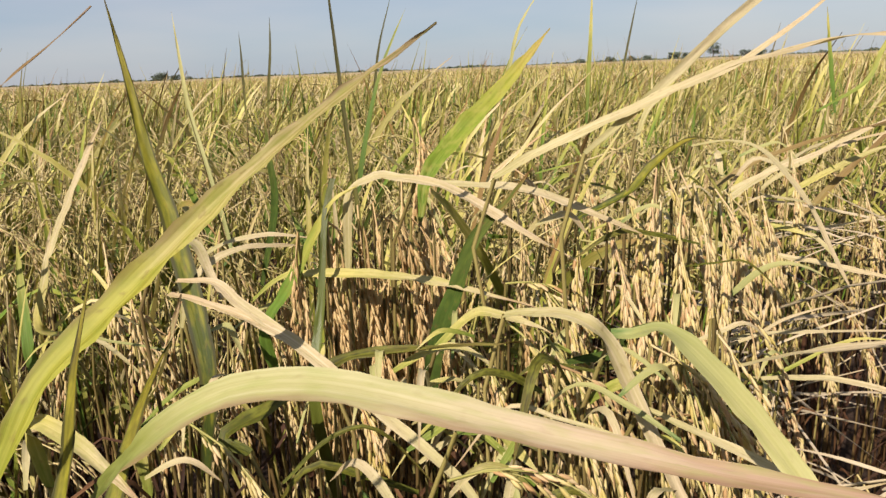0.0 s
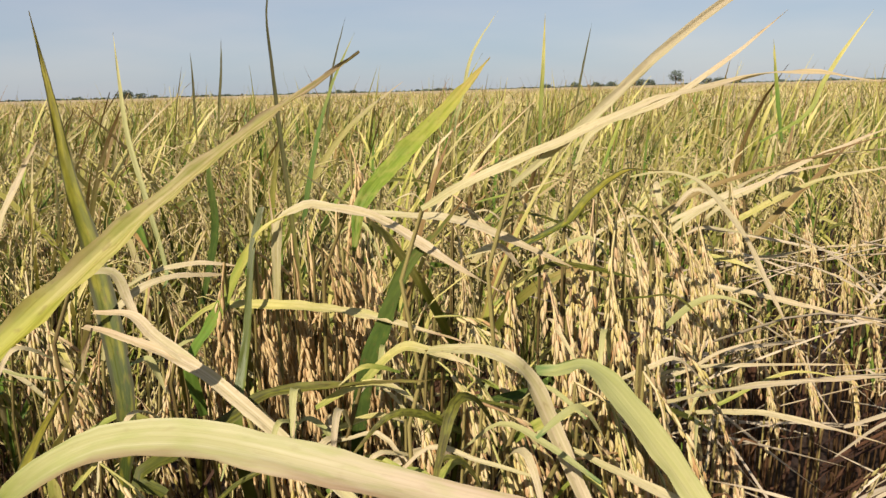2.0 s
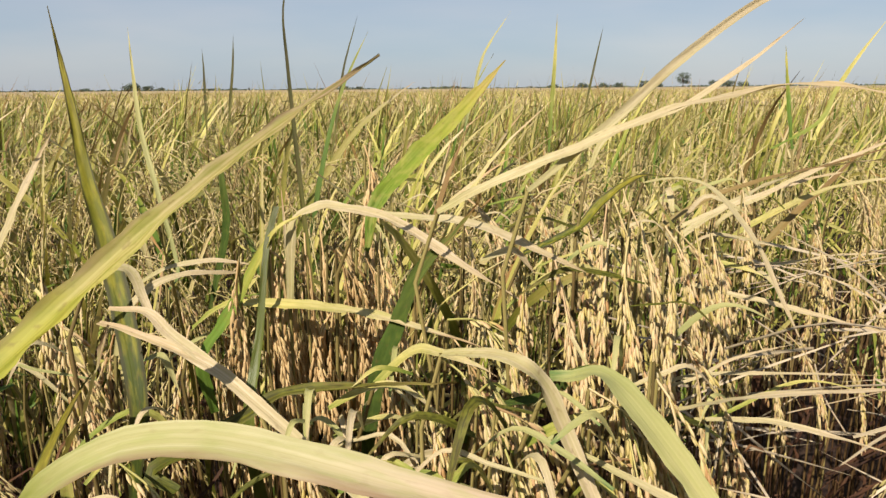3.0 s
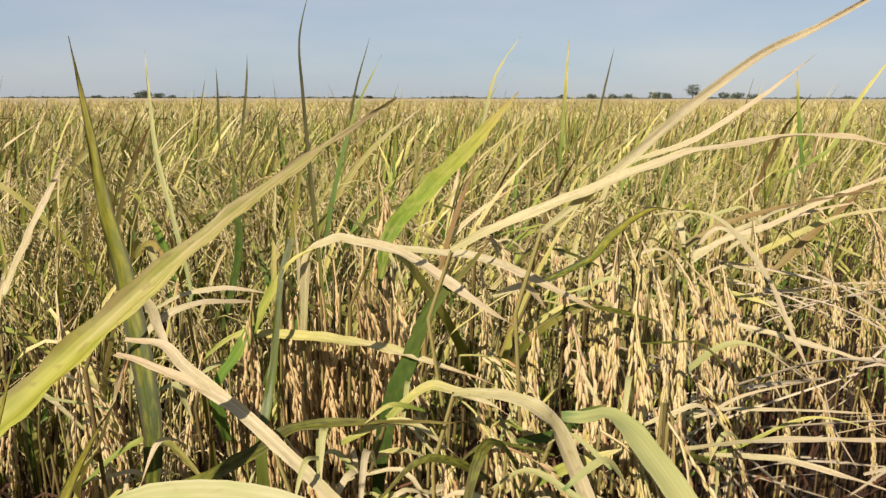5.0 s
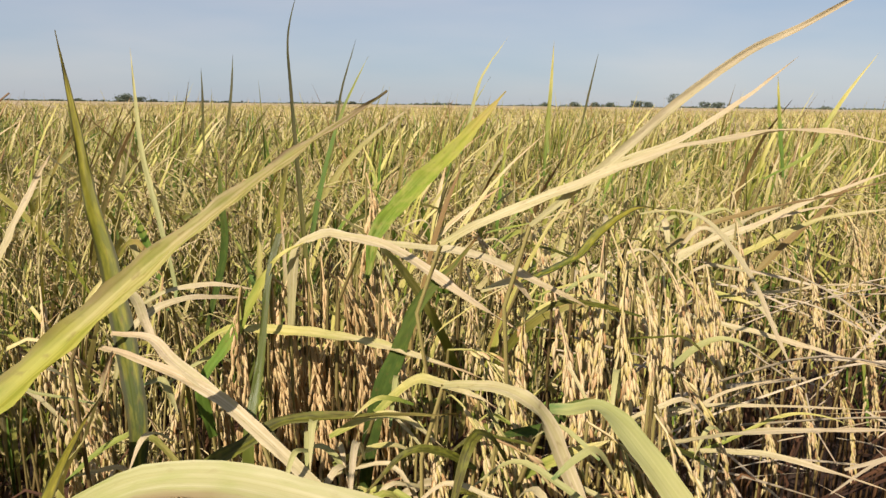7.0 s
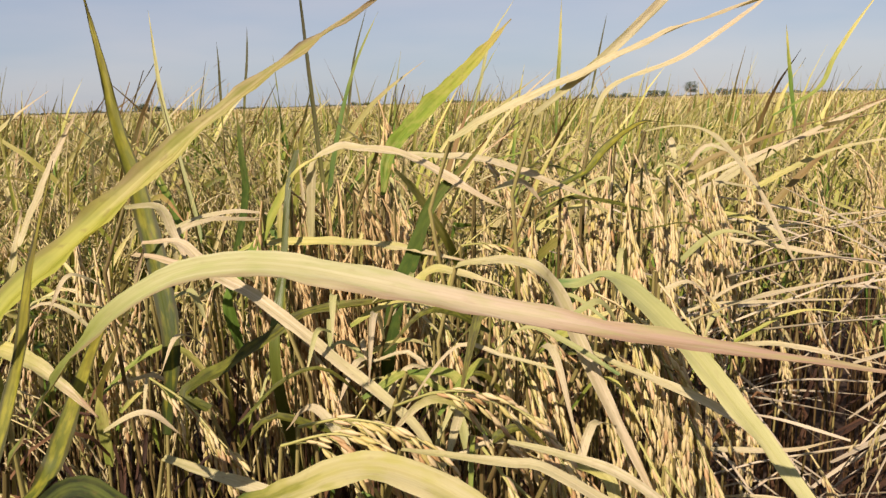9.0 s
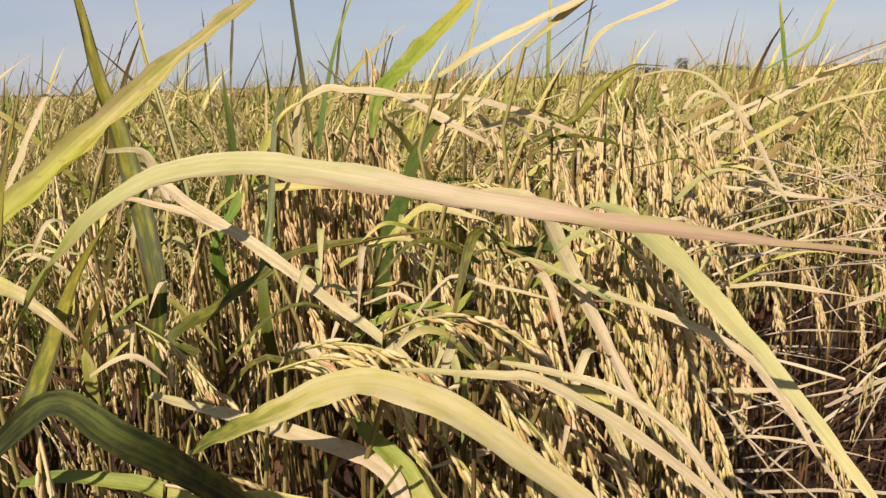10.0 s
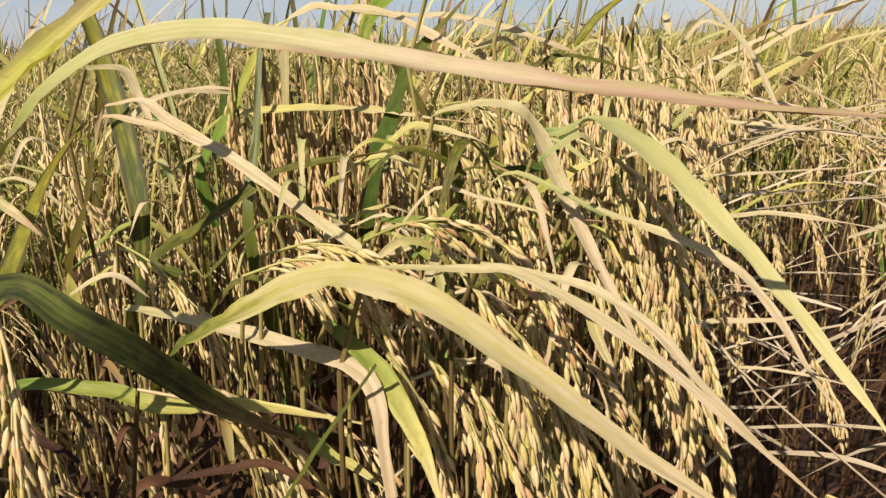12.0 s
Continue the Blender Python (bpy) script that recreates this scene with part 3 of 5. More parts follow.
def plant_thing(pieces, at, name="rice_plant"):
    t = new(name)
    for nm, g, mat in pieces:
        ob = new(nm, g.mesh(nm, mat))
        ob.parent = t
    t.matrix_basis = at
    return tagged(t, "ripe golden rice plant with drooping ears and yellowing blades", "rice plant", "rice plants of the paddy")


near_rng = random.Random(11)
KINDS = [plant_pieces(near_rng, 7, 4, 90) for _ in range(9)]
LOW = [plant_pieces(near_rng, 8, 1, 75, tall=0.90) for _ in range(4)]
UNDER = [plant_pieces(random.Random(77), 8, 0, 75, tall=0.90)]
made = {}


def stand(kind, index, x, y, turn, size):
    m = Matrix.Translation((x, y, 0)) @ Matrix.Rotation(turn, 4, "Z") @ Matrix.Diagonal((size, size, size, 1))
    key = (id(kind), index)
    if key not in made:
        made[key] = plant_thing(kind[index], m)
    else:
        c = copy_thing(made[key], m)
        c.matrix_basis = m


HILL = 0.165
spots = []
for i, j in itertools.product(range(-14, 15), range(-3, 13)):
    x, y = i * HILL + near_rng.uniform(-0.05, 0.05), 0.42 + j * HILL + near_rng.uniform(-0.05, 0.05)
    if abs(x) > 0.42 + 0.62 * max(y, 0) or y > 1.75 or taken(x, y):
        continue
    spots.append((x, y))
for x, y in spots:
    gap = (x - 0.60) ** 2 / 0.20 + (y - 0.80) ** 2 / 0.16 < 1 and x > 0.14
    close = (y < 0.72 and abs(x) < 0.5) or (y < 0.92 and -0.6 < x < -0.1) or (y < 0.9 and x > 0.60 * y + 0.08)
    if gap or (y < 0.60 and abs(x + 0.02) < 0.42):
        continue
    if 0.02 < x < 0.42 and 0.64 < y < 1.0 and near_rng.random() < 0.4:
        continue
    if x > 0.30 and 0.70 < y < 1.5 and near_rng.random() < 0.45:
        continue
    kind = LOW if close else KINDS
    stand(kind, near_rng.randrange(len(kind)), x, y, near_rng.gauss(0, 0.9), near_rng.uniform(0.94, 1.05) * (0.96 if close else 1.0))


for x, y in ((-0.26, 0.06), (-0.12, 0.10), (0.04, 0.09), (0.19, 0.06), (-0.20, 0.20), (-0.03, 0.21), (0.14, 0.20), (0.29, 0.19)):
    stand(UNDER, 0, x, y, near_rng.uniform(0, 6.28), 0.76)


# ---- the field beyond, as one growth ----
def field_mesh(name, templates, places):
    """Many plants as one mesh: templates are lists of (shape, material)."""
    mats, V, F, T, M, count = [], [], [], [], [], 0
    packed = []
    for pieces in templates:
        for _, _, mat in pieces:
            if mat not in mats:
                mats.append(mat)
        vv, ff, tt, mm, k = [], [], [], [], 0
        for _, g, mat in pieces:
            vv.append(np.array([tuple(p) for p in g.v]))
            ff.append(np.array(g.f) + k)
            tt.append(np.array(g.uv))
            mm.append(np.full(len(g.f), mats.index(mat)))
            k += len(g.v)
        packed.append([np.concatenate(q) for q in (vv, ff, tt, mm)])
    for index, x, y, turn, size, high in places:
        vv, ff, tt, mm = packed[index]
        c, s = math.cos(turn), math.sin(turn)
        w = vv @ np.array([[c, s, 0], [-s, c, 0], [0, 0, 1.0]]) * (size, size, high) + (x, y, 0)
        V.append(w), F.append(ff + count), T.append(tt), M.append(mm)
        count += len(vv)
    V, F, T, M = (np.concatenate(q) for q in (V, F, T, M))
    me = bpy.data.meshes.new(name)
    me.vertices.add(len(V))
    me.vertices.foreach_set("co", V.astype(np.float32).ravel())
    me.loops.add(F.size)
    me.loops.foreach_set("vertex_index", F.astype(np.int32).ravel())
    me.polygons.add(len(F))
    me.polygons.foreach_set("loop_start", np.arange(0, F.size, 4, dtype=np.int32))
    me.polygons.foreach_set("material_index", M.astype(np.int32))
    lay = me.uv_layers.new(name="UVMap")
    lay.data.foreach_set("uv", T[F.ravel()].astype(np.float32).ravel())
    me.update(calc_edges=True)
    for q in mats:
        me.materials.append(q)
    return new(name, me)


fr = random.Random(23)
MID = [plant_pieces(fr, 5, 4, 24, fine=False) for _ in range(7)] + [plant_pieces(fr, 4, 4, 11, fine=False) for _ in range(7)]
mid_places = []
for i, j in itertools.product(range(-26, 27), range(-10, 26)):
    x, y = i * 0.2 + fr.uniform(-0.07, 0.07), 0.4 + j * 0.2 + fr.uniform(-0.07, 0.07)
    ahead = y > 1.75 and abs(x) < 0.5 + 0.66 * y
    aside = y <= 1.75 and abs(x) > 0.45 + 0.62 * max(y, 0) and abs(x) < 1.6 + 0.4 * max(y, 0) and y > -1.2
    behind = -1.1 < y < -0.45 and abs(x) < 1.1
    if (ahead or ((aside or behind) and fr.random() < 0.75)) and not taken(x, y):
        mid_places.append((fr.randrange(7) + (7 if y > 3.2 or y < 1.75 else 0), x, y, fr.gauss(0, 0.9), fr.uniform(0.9, 1.1), fr.uniform(0.93, 1.06)))
tagged(field_mesh("rice_field", MID, mid_places), "dense golden ripe rice with upright yellow blades", "rice field", kind="stuff")


def tuft(r):
    """A clump of upper blades and ear tops, for the field farther off."""
    out = []
    for k in range(16):
        a = r.uniform(0, 6.28)
        d = Vector((math.cos(a) + 0.25, math.sin(a), 0))
        o = Vector((r.uniform(-0.28, 0.28), r.uniform(-0.28, 0.28), r.uniform(0.60, 0.76)))
        ln = r.uniform(0.2, 0.34)
        pts = [o, o + d * ln * 0.15 + UP * ln * 0.5, o + d * ln * r.uniform(0.3, 0.6) + UP * ln * r.uniform(0.6, 1.0)]
        out.append(("leaf", blade(pts, r.uniform(0.009, 0.014), 3, 1, (r.uniform(-0.6, 0.6), -0.8, 0.5), twist=r.uniform(-1, 1)), r.choice(LEAF_BAG)))
    for k in range(r.randrange(3)):
        o = Vector((r.uniform(-0.28, 0.28), r.uniform(-0.28, 0.28), 0.75))
        h, d = r.uniform(0.22, 0.36), Vector((r.uniform(-1, 1), r.uniform(-1, 1), 0)) * 0.05
        out.append(("leaf", blade([o, o + d * 0.3 + UP * h * 0.5, o + d + UP * h], r.uniform(0.005, 0.008), 4, 1, (r.uniform(-0.6, 0.6), -0.8, 0.3)), r.choice((leaf_olive, leaf_green, leaf_straw))))
    for k in range(5):
        o = Vector((r.uniform(-0.28, 0.28), r.uniform(-0.28, 0.28), r.uniform(0.80, 0.88)))
        d = Vector((r.uniform(-1, 1), r.uniform(-1, 1), 0)) * 0.07
        out.append(("ear", blade([o, o + d * 0.6 + UP * 0.03, o + d * 1.3 - UP * 0.03, o + d * 1.5 - UP * 0.1], 0.02, 4, 1, fold=0.8), grain_field))
    return out


FAR = [tuft(fr) for _ in range(8)]
far_places = []
y = 5.4
while y < 60:
    gap = 0.38 * (1 + max(0.0, y - 6) * 0.07)
    x = -0.5 - 0.66 * y
    while x < 0.5 + 0.66 * y:
        far_places.append((fr.randrange(8), x + fr.uniform(-0.15, 0.15), y + fr.uniform(-0.15, 0.15), fr.uniform(0, 6.28), 1.0, fr.uniform(0.93, 1.05)))
        x += gap
    y += gap
# the field goes on to both sides and behind
r0, side_places = 1.3, []
while r0 < 9.5:
    step = 0.27 if r0 < 3.0 else 0.34
    for k in range(int(2 * math.pi * r0 / step)):
        w = 2 * math.pi * (k + fr.random()) / int(2 * math.pi * r0 / step)
        x, y = r0 * math.cos(w), r0 * math.sin(w)
        if abs(x) < 0.6 + 0.66 * max(y, 0) and y > -0.3:
            continue
        if r0 < 3.0:
            side_places.append((7 + fr.randrange(7), x, y, fr.gauss(0, 0.9), fr.uniform(0.9, 1.1), fr.uniform(0.93, 1.04)))
        else:
            far_places.append((fr.randrange(8), x, y, fr.uniform(0, 6.28), 1.0, fr.uniform(0.93, 1.05)))
    r0 += step
tagged(field_mesh("rice_field", MID, side_places), "ripe golden rice around the standpoint", "rice field", kind="stuff")
tagged(field_mesh("rice_field", FAR, far_places), "ripe rice farther off with thin upright blade tips", "rice field", kind="stuff")

# ---- the plants before the camera, one by one ----
HERO = {}


def hero_plant(key, x, y, label):
    t = new("rice_plant")
    t.location = (x, y, 0)
    tagged(t, label, "rice plant", "rice plants before the camera")
    HERO[t.name] = random.Random(ord(key))
    return t


plant_a = hero_plant("a", 0.13, 0.50, "rice plant heavy with hanging golden ears and pale blades")
plant_b = hero_plant("b", -0.03, 0.60, "rice plant with arched straw blades over reddish tan ears")
plant_c = hero_plant("c", -0.24, 0.56, "rice plant with a broad yellow blade and tall olive blades")
plant_d = hero_plant("d", -0.02, 0.47, "rice plant with split dry straw blades and a dark green blade")
plant_e = hero_plant("e", -0.17, 0.31, "yellow-green rice plant with a long arching blade in front")
plant_f = hero_plant("f", 0.02, 0.85, "rice plant with thin tall stalks standing above the field")
plant_g = hero_plant("g", 0.03, 0.35, "rice plant with a broad drooping blade and dense gold ears")
plant_h = hero_plant("h", 0.24, 0.70, "rice plant with long straw blades leaning over")
plant_i = hero_plant("i", 0.44, 0.88, "rice plant with dry straw blades at a dark gap")
leaf_count = itertools.count()


def tiller_foot(plant, top, r):
    """The foot of a tiller: under its top, drawn a little towards the plant's middle."""
    way = plant.location - Vector((top.x, top.y, 0))
    reach = min(way.length, 0.05)
    return Vector((top.x, top.y, 0)) + (way.normalized() * reach if way.length > 1e-6 else way) + Vector((r.uniform(-0.07, 0.07), r.uniform(-0.05, 0.05), 0))


def hero_leaf(plant, mat, width, pts, top=0.35, blunt=0, sharp=0, face=(0.0, -0.5, 0.85), root=0.5, fold=0.24):
    """A blade on its own culm: the culm rises from the plant's foot and runs into the blade's lower end."""
    r = HERO[plant.name]
    a = Vector(pts[0])
    into = (Vector(pts[1]) - a).normalized()
    if into.z < 0.2:
        into = (into + UP * 0.6).normalized()
    foot = tiller_foot(plant, a, r)
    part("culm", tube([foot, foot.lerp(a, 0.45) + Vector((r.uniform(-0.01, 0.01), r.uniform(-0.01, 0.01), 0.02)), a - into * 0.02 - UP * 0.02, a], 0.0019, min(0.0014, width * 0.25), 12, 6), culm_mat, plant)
    k = next(leaf_count)
    part("leaf", blade(pts, width, 44, 6, face, top, blunt, sharp, fold, 0.20, r.uniform(-0.35, 0.35), k * 3.7, root), mat, plant)


GRAINS = [husk(0.0086, 0.0026).mesh("grain", grain_gold), husk(0.0092, 0.0024).mesh("grain", grain_gold), husk(0.0080, 0.0027).mesh("grain", grain_gold)]
BROWN_GRAINS = [husk(0.0090, 0.0030).mesh("grain", grain_ripe), husk(0.0094, 0.0029).mesh("grain", grain_ripe)]


def hero_panicle(plant, pts, branches=8, single=False):
    """An ear whose grains are pieces of their own."""
    r = HERO[plant.name]
    a, b = Vector(pts[0]), Vector(pts[1])
    back = a - (b - a) * 0.25 - UP * 0.03
    foot = tiller_foot(plant, back, r)
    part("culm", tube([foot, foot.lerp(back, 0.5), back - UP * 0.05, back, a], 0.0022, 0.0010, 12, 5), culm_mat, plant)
    length = sum((Vector(q) - Vector(p)).length for p, q in zip(pts, pts[1:]))
    stalks, seats = panicle_plan(pts, r, branches=branches, step=0.0050, spread=0.15, reach=(0.04, min(0.085, 0.5 * length + 0.02)))
    bag = BROWN_GRAINS if plant == plant_b else GRAINS
    if single:
        ear = part("panicle", merged(stalks), rachis_mat, plant)
        for p, d, spin, size in seats:
            g = new("grain", r.choice(bag))
            g.parent = ear
            g.matrix_basis = Matrix.LocRotScale(p, along(d, spin).to_quaternion(), (size, size, size))
    else:
        shape = husk(0.0088, 0.0029, 5, ((0.0, 0.2), (0.25, 0.85), (0.65, 0.9), (1.0, 0.08)))
        part("panicle", merged(stalks + [placed(shape, p, along(d, spin), size) for p, d, spin, size in seats]), bag[0].materials[0], plant)


hero_leaf(plant_e, fine_long, 0.0135, [(-0.165, 0.305, 0.855), (-0.133, 0.285, 0.895), (-0.103, 0.270, 0.926), (-0.075, 0.264, 0.943), (-0.047, 0.258, 0.948), (-0.021, 0.251, 0.946), (0.027, 0.240, 0.937), (0.071, 0.229, 0.930), (0.113, 0.221, 0.924), (0.138, 0.212, 0.922), (0.155, 0.202, 0.921)], top=.36,root=.3)
hero_leaf(plant_c, fine_broad, 0.0195, [(-0.216, 0.351, 0.862), (-0.197, 0.369, 0.904), (-0.178, 0.386, 0.924), (-0.158, 0.399, 0.943), (-0.116, 0.424, 0.983), (-0.066, 0.452, 1.024), (-0.038, 0.465, 1.044), (-0.002, 0.481, 1.068)], top=.3,fold=.45,sharp=1)
hero_leaf(plant_c, fine_olive, 0.0155, [(-0.177, 0.518, 0.773), (-0.173, 0.533, 0.847), (-0.206, 0.588, 0.939), (-0.229, 0.620, 0.984), (-0.252, 0.656, 1.046), (-0.284, 0.706, 1.119)], top=.35,sharp=1)
hero_leaf(plant_b, fine_lush, 0.0180, [(-0.022, 0.617, 0.928), (-0.014, 0.630, 0.963), (0.014, 0.657, 0.993), (0.052, 0.685, 1.028), (0.096, 0.726, 1.074)], top=.4,root=.2)
hero_leaf(plant_f, fine_reed, 0.0043, [(-0.073, 0.689, 0.852), (-0.084, 0.710, 0.955), (-0.095, 0.734, 1.070), (-0.098, 0.745, 1.122), (-0.087, 0.754, 1.170)], top=.3)
hero_leaf(plant_b, fine_straw, 0.0095, [(-0.076, 0.579, 0.897), (-0.072, 0.582, 0.954), (-0.055, 0.575, 0.968), (-0.039, 0.575, 0.969), (-0.001, 0.550, 0.964), (0.039, 0.521, 0.944), (0.079, 0.493, 0.923)], top=.5)
hero_leaf(plant_b, fine_straw, 0.0085, [(-0.022, 0.575, 0.966), (0.002, 0.572, 0.963), (0.055, 0.558, 0.959), (0.095, 0.531, 0.946), (0.125, 0.515, 0.934)], top=.5)
hero_leaf(plant_b, fine_yellow, 0.0095, [(-0.158, 0.612, 0.870), (-0.133, 0.599, 0.890), (-0.100, 0.579, 0.899), (-0.023, 0.545, 0.901), (0.030, 0.511, 0.896), (0.057, 0.488, 0.894)], top=.45)
hero_leaf(plant_a, fine_straw, 0.0100, [(0.030, 0.451, 0.904), (0.057, 0.429, 0.911), (0.073, 0.417, 0.908), (0.085, 0.419, 0.893), (0.097, 0.411, 0.865), (0.114, 0.383, 0.824), (0.132, 0.354, 0.784)], top=.35)
hero_leaf(plant_a, fine_pale, 0.0150, [(0.090, 0.442, 0.892), (0.100, 0.442, 0.892), (0.114, 0.427, 0.900), (0.122, 0.396, 0.898), (0.134, 0.344, 0.884), (0.142, 0.318, 0.871), (0.150, 0.297, 0.859), (0.158, 0.278, 0.845), (0.166, 0.262, 0.831), (0.174, 0.246, 0.816), (0.183, 0.230, 0.799)], top=.3,sharp=1)
hero_leaf(plant_a, fine_lime, 0.0080, [(0.071, 0.451, 0.842), (0.085, 0.443, 0.857), (0.102, 0.435, 0.869), (0.122, 0.428, 0.881)], top=.5)
hero_leaf(plant_d, fine_straw, 0.0085, [(0.020, 0.384, 0.799), (0.002, 0.402, 0.826), (-0.040, 0.434, 0.851), (-0.077, 0.459, 0.873), (-0.110, 0.481, 0.889), (-0.159, 0.504, 0.902), (-0.189, 0.522, 0.904)], top=.6,blunt=1)
hero_leaf(plant_d, fine_straw, 0.0080, [(-0.078, 0.462, 0.874), (-0.111, 0.484, 0.890), (-0.136, 0.498, 0.903), (-0.155, 0.513, 0.913), (-0.188, 0.535, 0.909)], top=.5,blunt=1)
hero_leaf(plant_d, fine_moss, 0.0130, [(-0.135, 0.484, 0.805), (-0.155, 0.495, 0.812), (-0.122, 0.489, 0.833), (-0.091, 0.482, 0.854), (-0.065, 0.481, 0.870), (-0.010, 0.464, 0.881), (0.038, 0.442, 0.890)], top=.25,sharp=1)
hero_leaf(plant_g, fine_cream, 0.0135, [(-0.116, 0.373, 0.759), (-0.099, 0.341, 0.805), (-0.050, 0.293, 0.845), (-0.013, 0.281, 0.862), (0.021, 0.259, 0.860), (0.054, 0.238, 0.842), (0.087, 0.221, 0.820), (0.106, 0.212, 0.809), (0.125, 0.199, 0.799)], top=.5,root=.6)
hero_leaf(plant_g, fine_straw, 0.0050, [(0.000, 0.300, 0.860), (0.041, 0.275, 0.865), (0.057, 0.269, 0.864), (0.094, 0.257, 0.842), (0.129, 0.239, 0.813), (0.153, 0.227, 0.792)], top=.4)
hero_leaf(plant_g, fine_straw, 0.0050, [(0.045, 0.310, 0.857), (0.070, 0.302, 0.853), (0.089, 0.295, 0.848), (0.108, 0.286, 0.836), (0.128, 0.275, 0.813), (0.152, 0.262, 0.788)], top=.4)
hero_leaf(plant_e, fine_shaded, 0.0115, [(-0.135, 0.250, 0.855), (-0.113, 0.256, 0.871), (-0.090, 0.247, 0.862), (-0.075, 0.258, 0.844), (-0.056, 0.280, 0.813), (-0.029, 0.303, 0.783)], top=.4,face=(.5,-.6,.5))
hero_leaf(plant_e, fine_lime, 0.0090, [(-0.191, 0.362, 0.785), (-0.163, 0.351, 0.793), (-0.126, 0.343, 0.792), (-0.096, 0.332, 0.788), (-0.058, 0.326, 0.790), (-0.031, 0.319, 0.788), (-0.007, 0.313, 0.786)], top=.5)
hero_leaf(plant_e, fine_straw, 0.0085, [(-0.133, 0.392, 0.816), (-0.092, 0.357, 0.821), (-0.029, 0.322, 0.817), (-0.006, 0.300, 0.817), (0.002, 0.288, 0.809), (0.004, 0.279, 0.795), (0.007, 0.269, 0.778)], top=.7,blunt=1)
hero_leaf(plant_g, fine_lime, 0.0090, [(-0.020, 0.320, 0.830), (0.002, 0.300, 0.817), (0.012, 0.286, 0.805), (0.020, 0.273, 0.793), (0.026, 0.258, 0.778)], top=.4)
hero_leaf(plant_g, fine_lime, 0.0070, [(-0.045, 0.362, 0.760), (-0.024, 0.328, 0.762), (-0.014, 0.322, 0.761), (0.001, 0.314, 0.753)], top=.4)
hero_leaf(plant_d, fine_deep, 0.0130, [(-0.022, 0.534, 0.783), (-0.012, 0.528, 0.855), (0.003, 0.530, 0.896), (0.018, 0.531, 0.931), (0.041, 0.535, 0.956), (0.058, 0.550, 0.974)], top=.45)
hero_leaf(plant_b, fine_green, 0.0120, [(-0.137, 0.584, 0.813), (-0.142, 0.579, 0.855), (-0.119, 0.573, 0.891), (-0.101, 0.574, 0.924), (-0.081, 0.574, 0.955), (-0.064, 0.575, 0.964)], top=.45)
hero_leaf(plant_b, fine_stalk, 0.0085, [(-0.089, 0.551, 0.709), (-0.098, 0.524, 0.821), (-0.093, 0.549, 0.882), (-0.089, 0.572, 0.942), (-0.084, 0.589, 0.968)], top=.3,blunt=1)
hero_leaf(plant_h, fine_straw, 0.0100, [(0.030, 0.506, 0.975), (0.060, 0.497, 0.993), (0.128, 0.489, 1.022), (0.164, 0.468, 1.039), (0.189, 0.434, 1.047), (0.208, 0.412, 1.051), (0.242, 0.376, 1.044)], top=.4)
hero_leaf(plant_h, fine_straw, 0.0060, [(0.082, 0.484, 0.991), (0.133, 0.501, 1.029), (0.172, 0.495, 1.066), (0.208, 0.489, 1.094), (0.236, 0.480, 1.109), (0.293, 0.462, 1.145)], top=.3,face=(.2,-.9,.4))
hero_leaf(plant_h, fine_straw, 0.0065, [(0.157, 0.662, 0.980), (0.180, 0.687, 1.010), (0.239, 0.690, 1.032), (0.288, 0.694, 1.062), (0.317, 0.697, 1.083), (0.346, 0.701, 1.106)], top=.4)
hero_leaf(plant_i, fine_straw, 0.0130, [(0.321, 0.995, 0.831), (0.377, 1.024, 0.863), (0.440, 0.997, 0.913), (0.474, 0.924, 0.950), (0.478, 0.815, 0.973), (0.510, 0.736, 0.984)], top=.4)
hero_leaf(plant_i, fine_brown, 0.0080, [(0.234, 0.884, 0.895), (0.255, 0.863, 0.883), (0.339, 0.868, 0.928), (0.392, 0.848, 0.951), (0.431, 0.783, 0.975), (0.477, 0.741, 0.998)], top=.4)
hero_leaf(plant_i, fine_brown, 0.0100, [(0.428, 1.017, 0.788), (0.462, 1.013, 0.829), (0.505, 1.000, 0.886), (0.537, 0.984, 0.927), (0.576, 0.960, 0.985)], top=.4)
hero_leaf(plant_h, fine_straw, 0.0055, [(0.210, 0.684, 0.970), (0.239, 0.677, 0.974), (0.264, 0.663, 0.965), (0.293, 0.643, 0.925), (0.306, 0.623, 0.887), (0.319, 0.591, 0.841)], top=.4)
hero_leaf(plant_h, fine_olive, 0.0085, [(0.104, 0.651, 0.917), (0.147, 0.652, 0.937), (0.170, 0.655, 0.960), (0.198, 0.657, 0.978), (0.227, 0.656, 0.978)], top=.5)
hero_leaf(plant_i, fine_lime, 0.0080, [(0.309, 0.884, 0.789), (0.310, 0.858, 0.871), (0.279, 0.847, 0.925), (0.255, 0.835, 0.973)], top=.3)
hero_leaf(plant_i, fine_straw, 0.0060, [(0.145, 0.506, 0.835), (0.179, 0.484, 0.852), (0.202, 0.433, 0.882), (0.235, 0.380, 0.907), (0.252, 0.348, 0.920)], top=.3)
hero_leaf(plant_i, fine_straw, 0.0055, [(0.221, 0.565, 0.808), (0.262, 0.532, 0.820), (0.298, 0.506, 0.819), (0.327, 0.482, 0.816)], top=.4)
hero_leaf(plant_c, fine_yellow, 0.0160, [(-0.241, 0.562, 0.730), (-0.233, 0.548, 0.795), (-0.193, 0.501, 0.854), (-0.169, 0.475, 0.900), (-0.165, 0.479, 0.916)], top=.5)
hero_leaf(plant_b, fine_yellow, 0.0080, [(-0.011, 0.495, 0.869), (0.013, 0.489, 0.892), (0.029, 0.483, 0.893), (0.050, 0.475, 0.888), (0.063, 0.468, 0.883)], top=.4)
